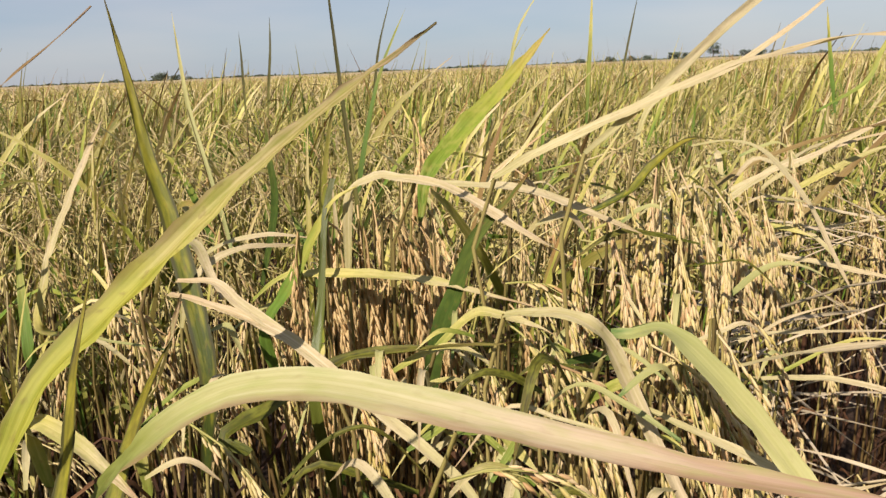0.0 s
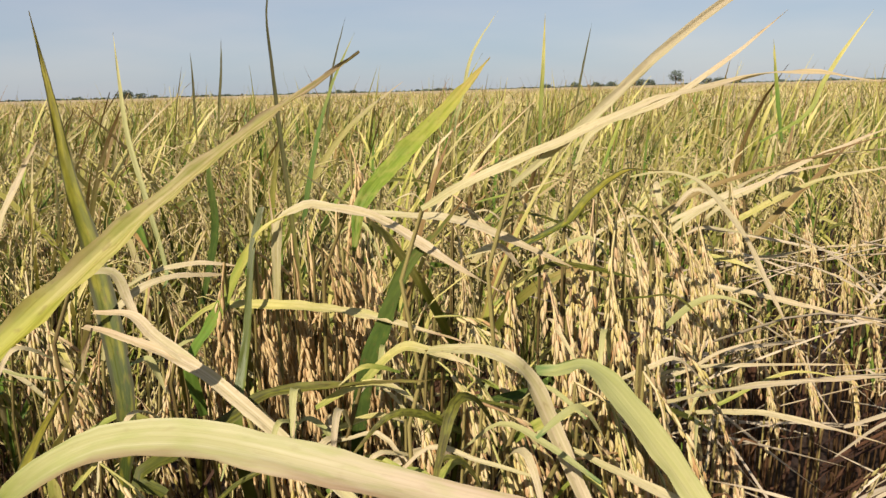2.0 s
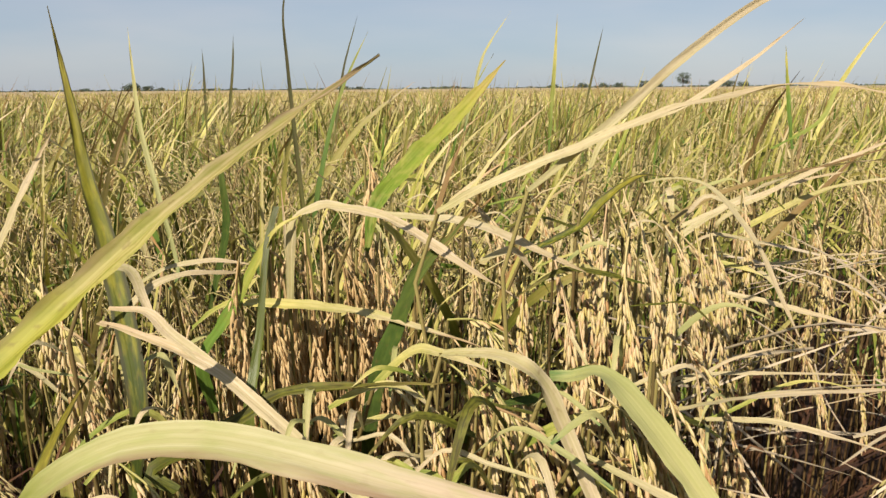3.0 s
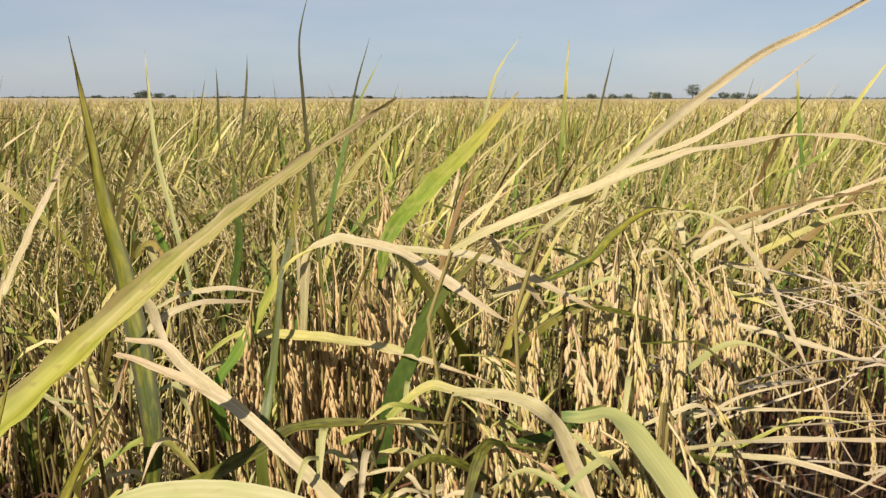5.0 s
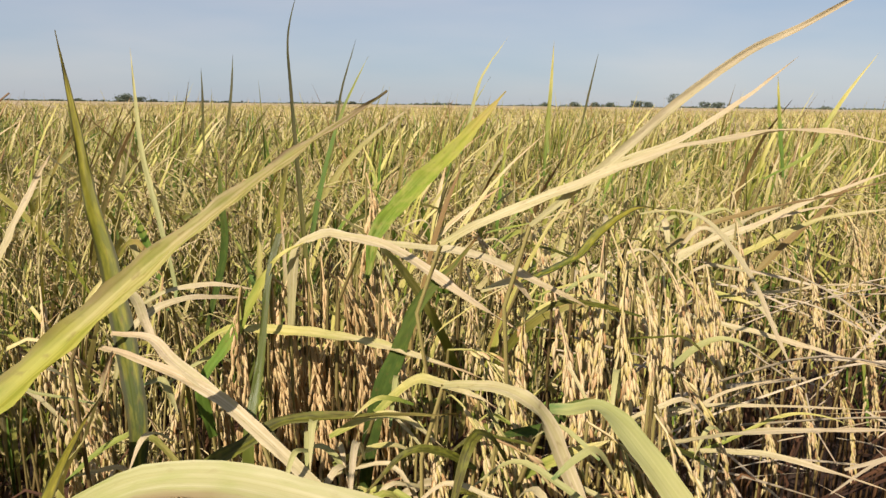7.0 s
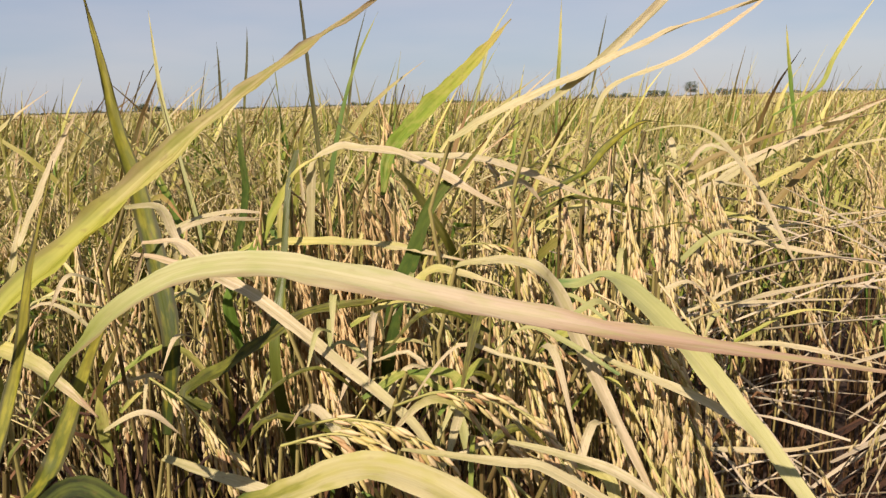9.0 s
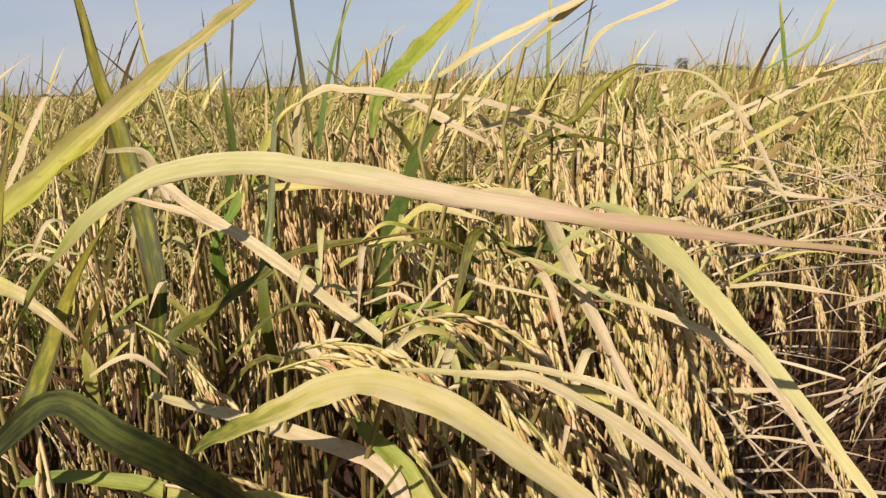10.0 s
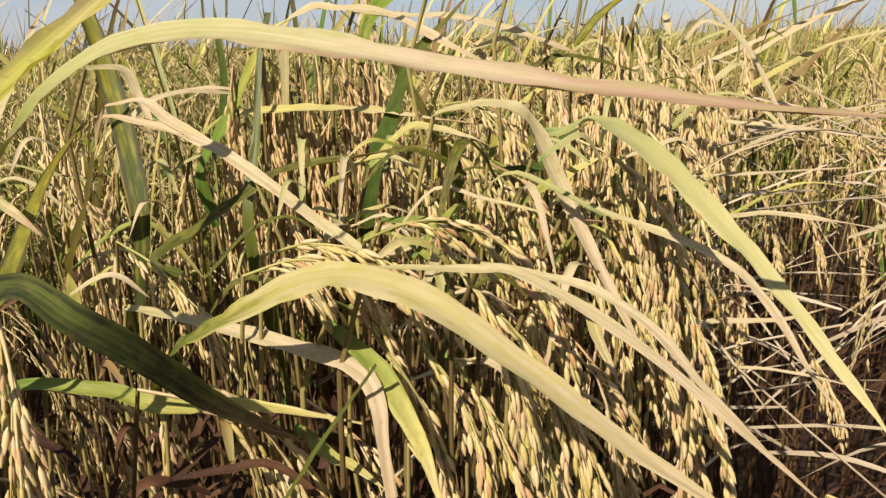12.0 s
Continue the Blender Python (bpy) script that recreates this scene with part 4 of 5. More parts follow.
hero_leaf(plant_c, fine_straw, 0.0110, [(-0.450, 0.851, 0.853), (-0.463, 0.887, 0.857), (-0.425, 0.902, 0.939), (-0.414, 0.933, 0.981), (-0.409, 0.959, 1.006)], top=.4)
hero_leaf(plant_c, fine_pale, 0.0055, [(-0.235, 0.795, 0.853), (-0.234, 0.823, 0.867), (-0.255, 0.849, 0.936), (-0.282, 0.887, 1.006), (-0.306, 0.945, 1.066), (-0.329, 1.004, 1.125)], top=.4)
hero_leaf(plant_c, fine_deep, 0.0090, [(-0.215, 0.862, 0.810), (-0.197, 0.884, 0.898), (-0.201, 0.896, 0.954), (-0.210, 0.928, 1.003)], top=.4)
hero_leaf(plant_h, fine_straw, 0.0070, [(0.232, 0.717, 0.880), (0.295, 0.699, 0.867), (0.327, 0.663, 0.865), (0.355, 0.627, 0.863), (0.393, 0.591, 0.859)], top=.4)
hero_leaf(plant_i, fine_straw, 0.0060, [(0.385, 0.984, 0.847), (0.451, 0.957, 0.831), (0.515, 0.913, 0.851), (0.568, 0.868, 0.863)], top=.4)
hero_leaf(plant_h, fine_lime, 0.0090, [(0.254, 0.762, 0.896), (0.302, 0.747, 0.884), (0.326, 0.734, 0.881), (0.342, 0.721, 0.875)], top=.4)
hero_leaf(plant_c, fine_straw, 0.0080, [(-0.211, 0.595, 0.855), (-0.204, 0.599, 0.882), (-0.187, 0.602, 0.903), (-0.159, 0.614, 0.913), (-0.115, 0.634, 0.908)], top=.4)
hero_leaf(plant_c, fine_straw, 0.0070, [(-0.199, 0.540, 0.934), (-0.179, 0.551, 0.932), (-0.168, 0.546, 0.912), (-0.154, 0.530, 0.891)], top=.4)
hero_leaf(plant_d, fine_straw, 0.0060, [(-0.212, 0.651, 0.896), (-0.186, 0.660, 0.908), (-0.148, 0.659, 0.913), (-0.115, 0.656, 0.909)], top=.4)
hero_leaf(plant_c, fine_green, 0.0110, [(-0.384, 0.762, 0.768), (-0.406, 0.724, 0.771), (-0.418, 0.741, 0.835), (-0.436, 0.780, 0.897)], top=.4)
hero_leaf(plant_c, fine_yellow, 0.0100, [(-0.384, 0.784, 0.789), (-0.414, 0.756, 0.806), (-0.408, 0.770, 0.856), (-0.406, 0.794, 0.907)], top=.4)
hero_leaf(plant_e, fine_brown, 0.0035, [(-0.190, 0.215, 0.970), (-0.131, 0.248, 1.036), (-0.118, 0.245, 1.044), (-0.103, 0.242, 1.053), (-0.091, 0.244, 1.063)], top=.3)
hero_leaf(plant_g, fine_stalk, 0.0030, [(-0.050, 0.310, 0.740), (-0.031, 0.290, 0.776), (-0.018, 0.285, 0.797), (-0.006, 0.284, 0.814), (0.003, 0.282, 0.827)], top=.3,blunt=1)
hero_leaf(plant_e, fine_yellow, 0.0090, [(-0.202, 0.373, 0.850), (-0.202, 0.367, 0.887), (-0.171, 0.344, 0.889), (-0.145, 0.323, 0.883), (-0.127, 0.311, 0.874)], top=.4)
hero_leaf(plant_e, fine_olive, 0.0065, [(-0.160, 0.250, 0.810), (-0.146, 0.262, 0.872), (-0.141, 0.280, 0.905), (-0.138, 0.290, 0.935), (-0.135, 0.300, 0.960), (-0.132, 0.310, 0.982)], top=.4)
hero_leaf(plant_i, fine_straw, 0.0080, [(0.384, 0.928, 0.853), (0.372, 0.916, 0.892), (0.445, 0.889, 0.945), (0.498, 0.871, 0.973), (0.560, 0.852, 1.003)], top=.4)
hero_leaf(plant_i, fine_yellow, 0.0090, [(0.407, 0.995, 0.831), (0.422, 0.967, 0.872), (0.506, 0.951, 0.921), (0.549, 0.929, 0.937), (0.603, 0.907, 0.949)], top=.3)
hero_leaf(plant_i, fine_straw, 0.0070, [(0.298, 0.884, 0.853), (0.294, 0.862, 0.889), (0.361, 0.844, 0.926), (0.424, 0.824, 0.953), (0.473, 0.803, 0.967)], top=.4)
hero_leaf(plant_a, fine_deep, 0.0080, [(0.066, 0.462, 0.868), (0.097, 0.470, 0.870), (0.104, 0.462, 0.885), (0.119, 0.453, 0.896)], top=.5)
hero_leaf(plant_h, fine_straw, 0.0030, [(0.177, 0.573, 0.824), (0.218, 0.562, 0.841), (0.243, 0.554, 0.859), (0.284, 0.545, 0.873)], top=.4)
hero_leaf(plant_h, fine_straw, 0.0035, [(0.177, 0.584, 0.823), (0.223, 0.573, 0.839), (0.284, 0.561, 0.844), (0.343, 0.538, 0.850)], top=.4)
hero_leaf(plant_h, fine_lime, 0.0035, [(0.199, 0.606, 0.781), (0.242, 0.584, 0.799), (0.294, 0.579, 0.827), (0.322, 0.568, 0.833), (0.360, 0.552, 0.822)], top=.4)
hero_leaf(plant_h, fine_straw, 0.0050, [(0.197, 0.551, 0.730), (0.225, 0.512, 0.748), (0.263, 0.500, 0.752), (0.294, 0.491, 0.763)], top=.4)
hero_leaf(plant_h, fine_straw, 0.0030, [(0.208, 0.551, 0.688), (0.241, 0.503, 0.716), (0.280, 0.489, 0.715), (0.325, 0.474, 0.707)], top=.4)
hero_leaf(plant_d, fine_lime, 0.0070, [(-0.000, 0.407, 0.854), (0.022, 0.409, 0.852), (0.031, 0.396, 0.848), (0.041, 0.382, 0.842)], top=.5)
hero_leaf(plant_g, fine_yellow, 0.0060, [(0.070, 0.335, 0.835), (0.090, 0.322, 0.833), (0.094, 0.314, 0.821), (0.102, 0.304, 0.803)], top=.5)
hero_leaf(plant_h, fine_lime, 0.0060, [(0.471, 1.006, 0.971), (0.530, 1.008, 1.004), (0.553, 1.016, 1.043), (0.583, 1.025, 1.085), (0.624, 1.035, 1.135)], top=.4)
hero_leaf(plant_f, fine_green, 0.0080, [(0.661, 1.331, 0.943), (0.658, 1.346, 1.003), (0.655, 1.360, 1.070), (0.654, 1.371, 1.118)], top=.4)
hero_leaf(plant_a, fine_straw, 0.0060, [(0.102, 0.418, 0.859), (0.164, 0.377, 0.838), (0.187, 0.359, 0.817), (0.200, 0.339, 0.790), (0.214, 0.322, 0.767)], top=.4)
hero_leaf(plant_e, fine_olive, 0.0100, [(-0.200, 0.330, 0.800), (-0.160, 0.321, 0.840), (-0.155, 0.336, 0.857), (-0.154, 0.364, 0.881), (-0.152, 0.393, 0.899), (-0.148, 0.420, 0.912)], top=.4,sharp=1)
hero_leaf(plant_f, fine_lime, 0.0070, [(0.240, 1.328, 0.943), (0.245, 1.341, 1.011), (0.252, 1.357, 1.088), (0.262, 1.396, 1.174)], top=.4)
hero_leaf(plant_f, fine_reed, 0.0050, [(-0.139, 1.393, 0.914), (-0.125, 1.410, 0.995), (-0.111, 1.427, 1.086), (-0.085, 1.444, 1.178)], top=.4)
hero_leaf(plant_f, fine_pale, 0.0060, [(0.097, 1.341, 0.979), (0.114, 1.352, 1.040), (0.133, 1.365, 1.107), (0.178, 1.377, 1.176)], top=.4)
hero_leaf(plant_f, fine_reed, 0.0043, [(0.346, 1.558, 0.984), (0.358, 1.568, 1.035), (0.371, 1.578, 1.091), (0.390, 1.593, 1.170)], top=.4)
hero_leaf(plant_f, fine_reed, 0.0050, [(-0.304, 1.356, 0.973), (-0.300, 1.366, 1.026), (-0.295, 1.378, 1.083), (-0.298, 1.412, 1.144)], top=.4)
hero_leaf(plant_f, fine_reed, 0.0050, [(-0.371, 1.470, 0.964), (-0.373, 1.481, 1.021), (-0.375, 1.493, 1.083), (-0.378, 1.502, 1.126)], top=.4)

hero_panicle(plant_a, [(0.169, 0.642, 0.958), (0.161, 0.621, 0.923), (0.160, 0.600, 0.890)])
hero_panicle(plant_a, [(0.176, 0.654, 0.963), (0.191, 0.630, 0.917), (0.199, 0.609, 0.884), (0.205, 0.591, 0.860)])
hero_panicle(plant_a, [(0.194, 0.662, 0.952), (0.210, 0.636, 0.904), (0.214, 0.596, 0.841)])
hero_panicle(plant_a, [(0.222, 0.657, 0.937), (0.234, 0.639, 0.911), (0.237, 0.613, 0.860)])
hero_panicle(plant_h, [(0.238, 0.679, 0.931), (0.265, 0.669, 0.900), (0.271, 0.647, 0.865)])
hero_panicle(plant_h, [(0.290, 0.743, 0.921), (0.301, 0.719, 0.877), (0.299, 0.693, 0.823)])
hero_panicle(plant_a, [(0.134, 0.485, 0.888), (0.140, 0.464, 0.855), (0.143, 0.430, 0.817), (0.147, 0.411, 0.794)], single=True)
hero_panicle(plant_a, [(0.139, 0.467, 0.865), (0.146, 0.433, 0.829), (0.154, 0.398, 0.786), (0.161, 0.379, 0.763)], single=True)
hero_panicle(plant_a, [(0.154, 0.474, 0.853), (0.168, 0.439, 0.810), (0.179, 0.402, 0.767), (0.185, 0.383, 0.740)], single=True)
hero_panicle(plant_a, [(0.112, 0.452, 0.852), (0.120, 0.431, 0.818), (0.128, 0.409, 0.783), (0.133, 0.390, 0.758)], single=True)
hero_panicle(plant_a, [(0.126, 0.394, 0.814), (0.140, 0.374, 0.785), (0.149, 0.352, 0.753), (0.149, 0.336, 0.732)], single=True)
hero_panicle(plant_a, [(0.136, 0.380, 0.806), (0.153, 0.359, 0.777), (0.162, 0.340, 0.752), (0.165, 0.329, 0.729)], single=True)
hero_panicle(plant_d, [(0.030, 0.489, 0.890), (0.049, 0.472, 0.875), (0.057, 0.454, 0.850), (0.061, 0.435, 0.828)], single=True)
hero_panicle(plant_d, [(0.053, 0.475, 0.887), (0.067, 0.459, 0.869), (0.081, 0.439, 0.840), (0.089, 0.420, 0.816)], single=True)
hero_panicle(plant_d, [(0.036, 0.515, 0.904), (0.055, 0.504, 0.906), (0.071, 0.488, 0.889), (0.079, 0.467, 0.857)], single=True)
hero_panicle(plant_d, [(0.016, 0.494, 0.865), (0.025, 0.479, 0.854), (0.027, 0.462, 0.837)], single=True)
hero_panicle(plant_d, [(0.064, 0.432, 0.855), (0.071, 0.414, 0.837), (0.077, 0.397, 0.815), (0.077, 0.380, 0.797)], single=True)
hero_panicle(plant_g, [(-0.005, 0.353, 0.857), (0.020, 0.343, 0.868), (0.048, 0.337, 0.863), (0.065, 0.328, 0.850), (0.074, 0.312, 0.832)], single=True)
hero_panicle(plant_g, [(-0.048, 0.333, 0.857), (-0.026, 0.324, 0.864), (-0.003, 0.317, 0.862), (0.014, 0.310, 0.855)], single=True)
hero_panicle(plant_g, [(-0.056, 0.331, 0.849), (-0.031, 0.322, 0.858), (-0.007, 0.311, 0.857)], single=True)
hero_panicle(plant_g, [(0.033, 0.291, 0.864), (0.042, 0.283, 0.853), (0.049, 0.274, 0.839), (0.055, 0.264, 0.824)], single=True)
hero_panicle(plant_g, [(0.044, 0.301, 0.845), (0.059, 0.292, 0.832), (0.070, 0.283, 0.817), (0.083, 0.272, 0.797)], single=True)
hero_panicle(plant_g, [(-0.010, 0.326, 0.836), (0.008, 0.310, 0.817), (0.023, 0.298, 0.793), (0.028, 0.287, 0.770)], single=True)
hero_panicle(plant_g, [(0.015, 0.313, 0.828), (0.032, 0.302, 0.808), (0.042, 0.291, 0.786), (0.045, 0.281, 0.768)], single=True)
hero_panicle(plant_g, [(0.033, 0.309, 0.816), (0.047, 0.299, 0.796), (0.056, 0.287, 0.773)], single=True)
hero_panicle(plant_g, [(0.054, 0.296, 0.807), (0.065, 0.286, 0.790), (0.072, 0.276, 0.772)], single=True)
hero_panicle(plant_g, [(0.075, 0.283, 0.799), (0.083, 0.274, 0.785), (0.088, 0.265, 0.772)], single=True)
hero_panicle(plant_b, [(-0.086, 0.653, 0.930), (-0.093, 0.633, 0.896), (-0.088, 0.610, 0.856)])
hero_panicle(plant_b, [(-0.075, 0.655, 0.936), (-0.071, 0.631, 0.891), (-0.069, 0.604, 0.838)])
hero_panicle(plant_b, [(-0.062, 0.655, 0.938), (-0.054, 0.627, 0.883), (-0.050, 0.598, 0.816)])
hero_panicle(plant_b, [(-0.037, 0.649, 0.958), (-0.037, 0.620, 0.895), (-0.035, 0.592, 0.839)])
hero_panicle(plant_b, [(-0.022, 0.649, 0.963), (-0.019, 0.623, 0.911), (-0.023, 0.595, 0.850)])
hero_panicle(plant_b, [(-0.013, 0.653, 0.936), (-0.015, 0.626, 0.881), (-0.029, 0.598, 0.820)])
hero_panicle(plant_b, [(-0.060, 0.603, 0.877), (-0.055, 0.582, 0.841), (-0.039, 0.560, 0.807)])
hero_panicle(plant_b, [(-0.026, 0.683, 1.004), (-0.021, 0.666, 0.985), (-0.024, 0.645, 0.950)])
hero_panicle(plant_e, [(-0.134, 0.282, 0.853), (-0.127, 0.272, 0.832), (-0.123, 0.261, 0.812), (-0.119, 0.251, 0.793)])
hero_panicle(plant_d, [(-0.170, 0.479, 0.830), (-0.143, 0.463, 0.819), (-0.120, 0.445, 0.803), (-0.101, 0.430, 0.792)], single=True)
hero_panicle(plant_d, [(-0.083, 0.525, 0.845), (-0.066, 0.510, 0.829), (-0.051, 0.491, 0.807)])
hero_panicle(plant_i, [(0.285, 0.654, 0.765), (0.291, 0.634, 0.735), (0.289, 0.614, 0.707)])
hero_panicle(plant_i, [(0.335, 0.610, 0.697), (0.347, 0.592, 0.673), (0.358, 0.571, 0.643)])
hero_panicle(plant_i, [(0.437, 0.859, 0.774), (0.461, 0.849, 0.742), (0.471, 0.823, 0.689)])
hero_panicle(plant_i, [(0.518, 0.909, 0.755), (0.543, 0.897, 0.715), (0.548, 0.872, 0.665)])
hero_panicle(plant_h, [(0.379, 0.806, 0.785), (0.390, 0.784, 0.747), (0.389, 0.761, 0.704)])
hero_panicle(plant_h, [(0.290, 0.699, 0.759), (0.294, 0.676, 0.723), (0.297, 0.652, 0.677)])
hero_panicle(plant_f, [(0.127, 0.803, 0.954), (0.140, 0.782, 0.921), (0.148, 0.758, 0.879)])
hero_panicle(plant_f, [(0.063, 0.757, 0.949), (0.082, 0.741, 0.933), (0.094, 0.721, 0.903)])
hero_panicle(plant_c, [(-0.250, 0.605, 0.823), (-0.232, 0.589, 0.804), (-0.223, 0.570, 0.779)])
hero_panicle(plant_c, [(-0.178, 0.670, 0.854), (-0.181, 0.651, 0.829), (-0.183, 0.631, 0.795)])
hero_panicle(plant_c, [(-0.160, 0.663, 0.831), (-0.144, 0.642, 0.800), (-0.139, 0.622, 0.768)])
hero_panicle(plant_a, [(0.162, 0.550, 0.956), (0.155, 0.533, 0.927), (0.156, 0.513, 0.894), (0.154, 0.497, 0.869)])
hero_panicle(plant_a, [(0.173, 0.562, 0.958), (0.176, 0.543, 0.925), (0.174, 0.523, 0.890), (0.167, 0.504, 0.857)])
hero_panicle(plant_a, [(0.153, 0.571, 0.944), (0.147, 0.553, 0.915), (0.142, 0.533, 0.880)])
hero_panicle(plant_a, [(0.194, 0.569, 0.943), (0.193, 0.549, 0.906), (0.184, 0.528, 0.864)])
hero_panicle(plant_a, [(0.149, 0.515, 0.902), (0.142, 0.503, 0.875), (0.143, 0.490, 0.841)])
hero_panicle(plant_h, [(0.255, 0.677, 0.931), (0.257, 0.659, 0.895), (0.254, 0.639, 0.860)])
hero_panicle(plant_h, [(0.269, 0.676, 0.926), (0.271, 0.656, 0.890), (0.264, 0.636, 0.851)])
hero_panicle(plant_h, [(0.258, 0.724, 0.933), (0.258, 0.705, 0.899), (0.258, 0.684, 0.857)])
hero_panicle(plant_a, [(0.110, 0.548, 0.938), (0.115, 0.529, 0.907), (0.116, 0.511, 0.880)])
hero_panicle(plant_a, [(0.134, 0.581, 0.939), (0.136, 0.564, 0.913), (0.129, 0.544, 0.876)])
hero_panicle(plant_a, [(0.093, 0.569, 0.925), (0.089, 0.550, 0.893), (0.085, 0.532, 0.866)])
hero_panicle(plant_a, [(0.124, 0.526, 0.898), (0.125, 0.510, 0.873), (0.120, 0.498, 0.846)])
hero_panicle(plant_h, [(0.335, 0.771, 0.951), (0.334, 0.752, 0.915), (0.329, 0.731, 0.875)])
hero_panicle(plant_h, [(0.462, 0.868, 0.898), (0.465, 0.848, 0.862), (0.461, 0.828, 0.822)])
hero_panicle(plant_f, [(0.190, 0.832, 0.948), (0.193, 0.813, 0.914), (0.195, 0.793, 0.876)])
hero_panicle(plant_f, [(0.142, 0.834, 0.949), (0.151, 0.816, 0.921), (0.151, 0.795, 0.883)])
hero_panicle(plant_f, [(0.240, 0.864, 0.948), (0.245, 0.846, 0.919), (0.245, 0.826, 0.880)])
hero_panicle(plant_c, [(-0.297, 0.669, 0.909), (-0.288, 0.651, 0.884), (-0.280, 0.632, 0.851)])

# ---- more ears low in the near plants ----
ear_rng = random.Random(31)
for plant, n, x0, x1, y0, y1, z0, z1 in (
        (plant_g, 8, 0.01, 0.20, 0.30, 0.42, 0.74, 0.83), (plant_a, 9, 0.04, 0.20, 0.42, 0.58, 0.76, 0.88),
        (plant_d, 8, 0.03, 0.10, 0.384, 0.473, 0.76, 0.83), (plant_b, 16, -0.14, 0.08, 0.562, 0.695, 0.80, 0.92),
        (plant_c, 8, -0.36, -0.20, 0.584, 0.762, 0.82, 0.90), (plant_b, 20, -0.12, 0.01, 0.570, 0.610, 0.88, 0.945), (plant_a, 8, 0.10, 0.16, 0.43, 0.47, 0.84, 0.90),
        (plant_f, 12, -0.12, 0.16, 0.740, 0.962, 0.82, 0.93), (plant_h, 3, 0.16, 0.25, 0.695, 0.851, 0.84, 0.91),
        (plant_e, 16, -0.21, -0.03, 0.30, 0.42, 0.72, 0.81), (plant_i, 8, 0.34, 0.60, 0.85, 1.0, 0.80, 0.88), (plant_i, 12, 0.34, 0.75, 1.02, 1.25, 0.88, 0.95)):
    for k in range(n):
        top = Vector((ear_rng.uniform(x0, x1), ear_rng.uniform(y0, y1), ear_rng.uniform(z0, z1)))
        d = Vector((ear_rng.gauss(0.45, 0.5), ear_rng.gauss(-0.15, 0.5), 0)) * (0.016 if plant == plant_b else 0.04)
        hero_panicle(plant, [top, top + d * 0.8 - UP * 0.015, top + d * 1.2 - UP * 0.06, top + d * 1.35 - UP * 0.115], branches=7)

# ---- short dry blades tangled between the near plants ----
bits = random.Random(57)
for plant, n, x0, x1, y0, y1, z0, z1 in ((plant_d, 44, -0.07, 0.11, 0.373, 0.518, 0.80, 0.900), (plant_g, 3, 0.0, 0.10, 0.29, 0.36, 0.74, 0.82), (plant_a, 24, 0.06, 0.24, 0.44, 0.64, 0.82, 0.95), (plant_h, 16, 0.20, 0.42, 0.695, 0.917, 0.84, 0.96), (plant_f, 16, -0.05, 0.20, 0.651, 0.906, 0.88, 0.96), (plant_c, 16, -0.30, -0.10, 0.429, 0.606, 0.78, 0.89), (plant_e, 28, -0.21, -0.04, 0.29, 0.40, 0.70, 0.80)):
    for k in range(n):
        o = Vector((bits.uniform(x0, x1), bits.uniform(y0, y1), bits.uniform(z0, z1)))
        a = bits.uniform(0, 6.28)
        d = Vector((math.cos(a), math.sin(a) * 0.7, 0))
        ln = bits.uniform(0.025, 0.075)
        rise = bits.uniform(0.1, 0.5)
        pts = [o - d * ln * 0.5 - UP * ln * rise, o, o + d * ln * 0.45 + UP * ln * 0.05, o + d * ln - UP * ln * bits.uniform(0.2, 0.8)]
        # plant_e mostly gets the shade-coloured bits, to darken its shaded corner
        mat = bits.choice((fine_brown, leaf_shade, leaf_shade, leaf_shade, fine_straw) if plant is plant_e else (fine_straw, fine_straw, fine_yellow, fine_pale, fine_lime, fine_moss, fine_pale))
        part("leaf", blade(pts, bits.uniform(0.0025, 0.0065), 14, 4, (bits.uniform(-0.5, 0.5), -0.5, 0.8), fold=0.3, wave=0.15, twist=bits.uniform(-1.2, 1.2), seed=k), mat, plant)

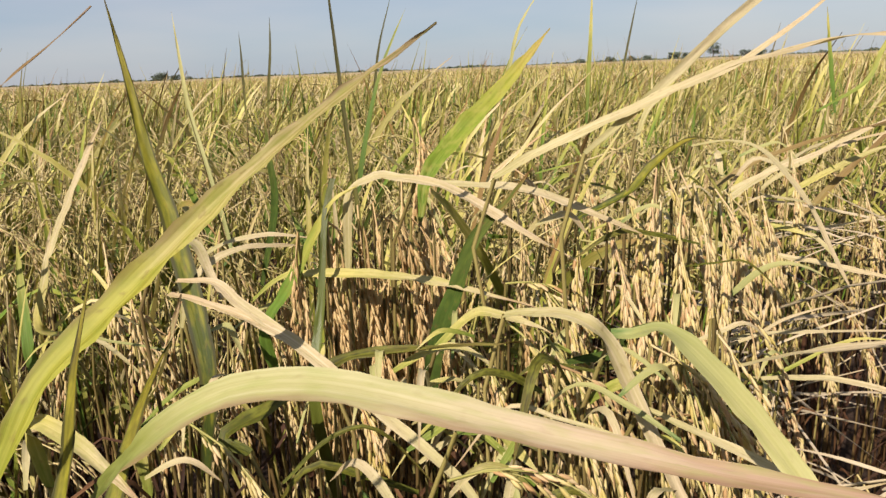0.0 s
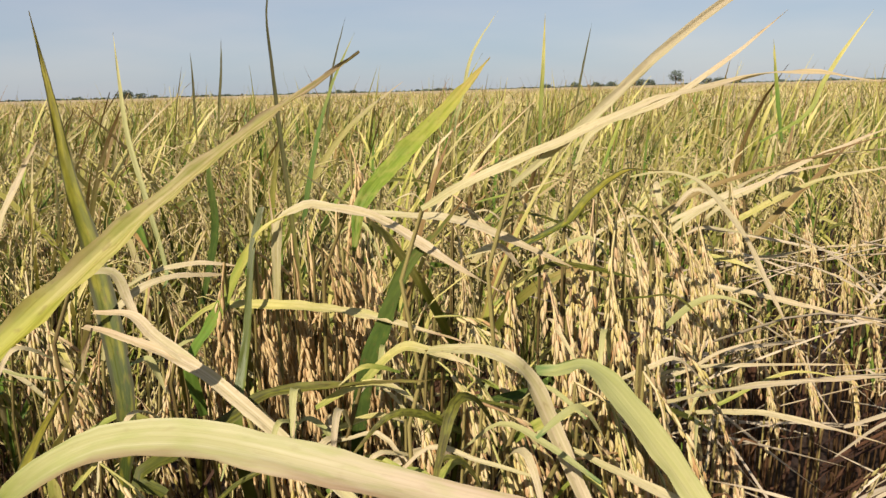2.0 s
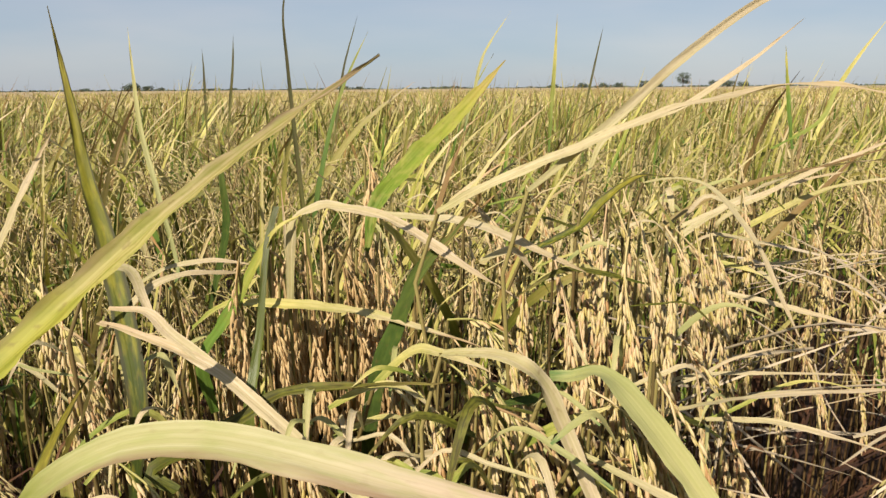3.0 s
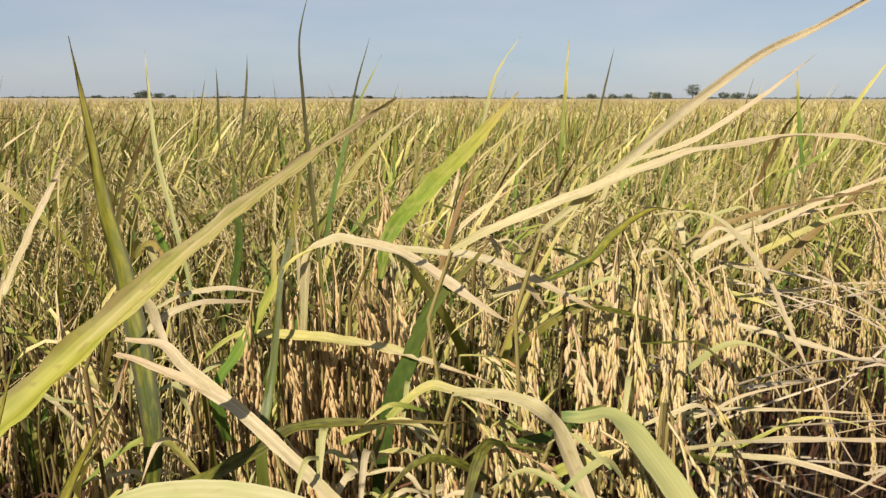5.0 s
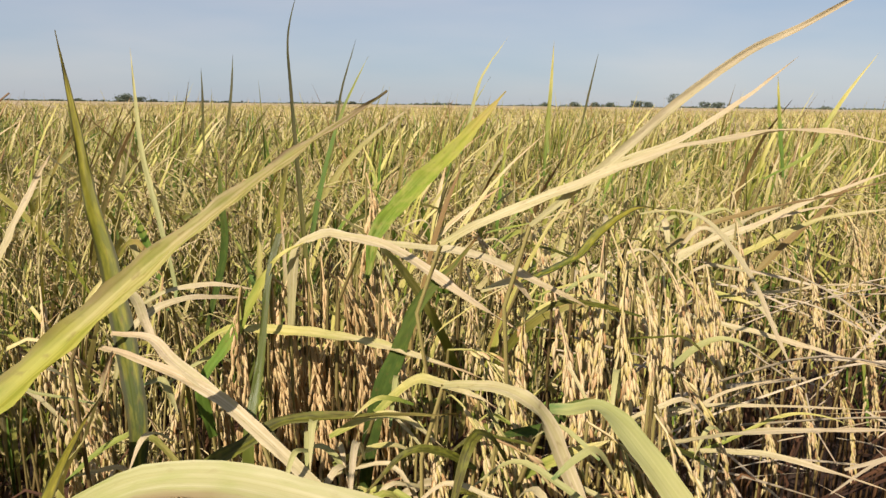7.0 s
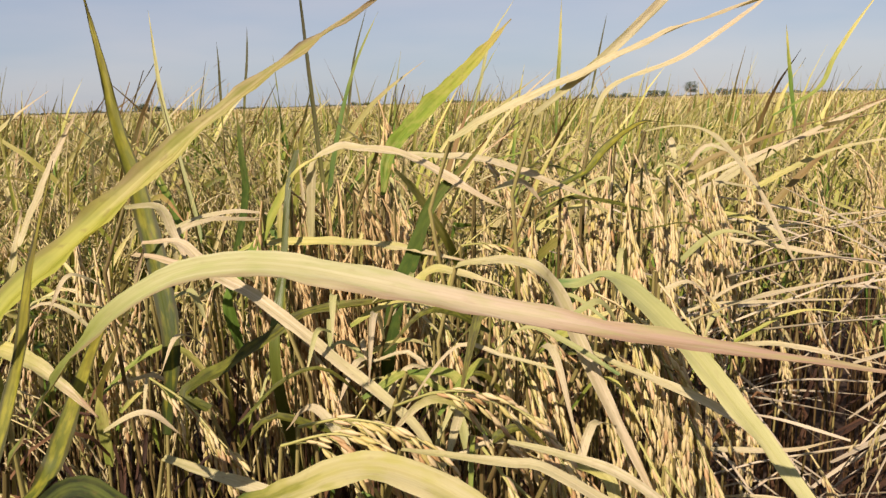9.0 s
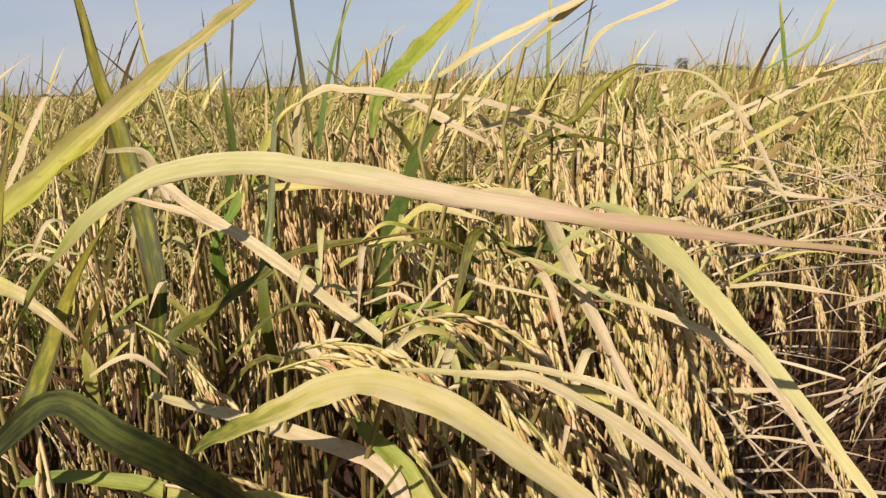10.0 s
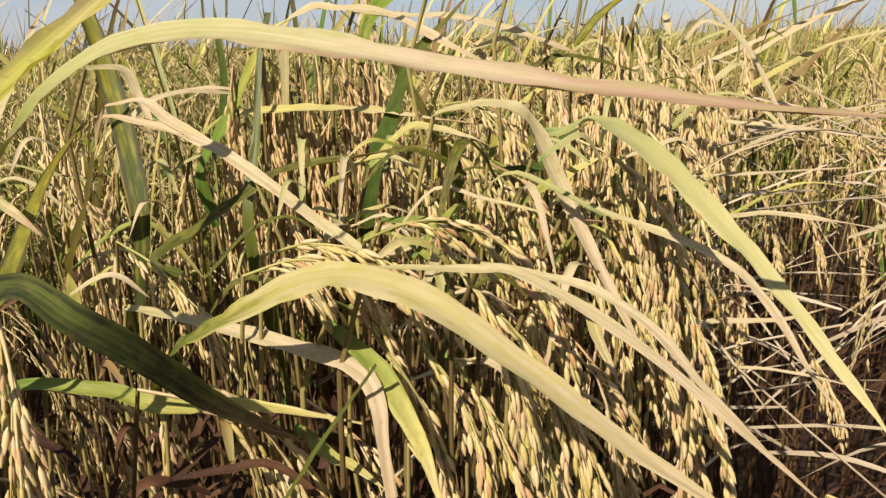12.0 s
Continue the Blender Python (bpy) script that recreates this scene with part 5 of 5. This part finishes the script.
# ---- dark brown leaves added inside the near plants, in place of deep shade ----
shade_rng = random.Random(41)
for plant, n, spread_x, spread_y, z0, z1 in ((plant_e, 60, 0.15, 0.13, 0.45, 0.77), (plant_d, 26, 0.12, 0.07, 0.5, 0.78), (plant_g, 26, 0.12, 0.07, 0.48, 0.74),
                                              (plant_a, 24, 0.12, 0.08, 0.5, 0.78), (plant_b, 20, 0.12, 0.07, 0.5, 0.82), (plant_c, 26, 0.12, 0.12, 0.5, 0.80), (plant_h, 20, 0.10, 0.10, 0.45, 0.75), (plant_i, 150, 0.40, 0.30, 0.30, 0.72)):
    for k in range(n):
        o = plant.location + Vector((shade_rng.uniform(-1, 1) * spread_x, shade_rng.uniform(-1, 1) * spread_y, shade_rng.uniform(z0, z1)))
        b = shade_rng.uniform(0, 6.28)
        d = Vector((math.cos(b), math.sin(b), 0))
        ln = shade_rng.uniform(0.06, 0.15)
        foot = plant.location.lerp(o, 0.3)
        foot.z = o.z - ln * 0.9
        part("leaf", blade([foot, o - UP * ln * 0.2, o + d * ln * 0.25 + UP * ln * 0.05, o + d * ln * 0.55 - UP * ln * 0.2, o + d * ln * 0.62 - UP * ln * 0.65], shade_rng.uniform(0.0020, 0.0052), 12, 2, twist=shade_rng.uniform(-1.6, 1.6), wave=0.2), leaf_shade, plant, "dark brown leaf added to stand in for inner shade")

# ---- fallen dry straw in the dark gap ----
lit = random.Random(5)
straw_white = leaf_material("straw_white", [(0.0, (0.48, 0.36, 0.24)), (0.5, (0.60, 0.46, 0.33)), (1.0, (0.42, 0.30, 0.19))], thin=0.1, spots=0.25)
for k in range(150):
    c = Vector((lit.uniform(0.22, 0.80), lit.uniform(0.48, 1.0), lit.uniform(0.60, 0.86)))
    a = lit.gauss(0.0, 0.7) + (math.pi if lit.random() < 0.5 else 0)
    d = Vector((math.cos(a), math.sin(a) * 0.8, lit.uniform(-0.9, 0.6))).normalized() * lit.uniform(0.05, 0.14)
    sag = Vector((lit.uniform(-0.01, 0.01), lit.uniform(-0.01, 0.01), lit.uniform(0.0, 0.02)))
    if lit.random() < 0.7:
        me = blade([c - d, c + sag, c + d], lit.uniform(0.0018, 0.0052), 10, 2, (lit.uniform(-0.4, 0.4), -0.5, 0.8), twist=lit.uniform(-1.5, 1.5)).mesh("dry_straw", straw_white)
    else:
        me = tube([c - d, c + sag, c + d], 0.0011, 0.0008, 6, 5).mesh("dry_straw", straw_white)
    tagged(new("dry_straw", me), "bleached dry straw lying across the dark gap", "straw", "dry straw in the gap")
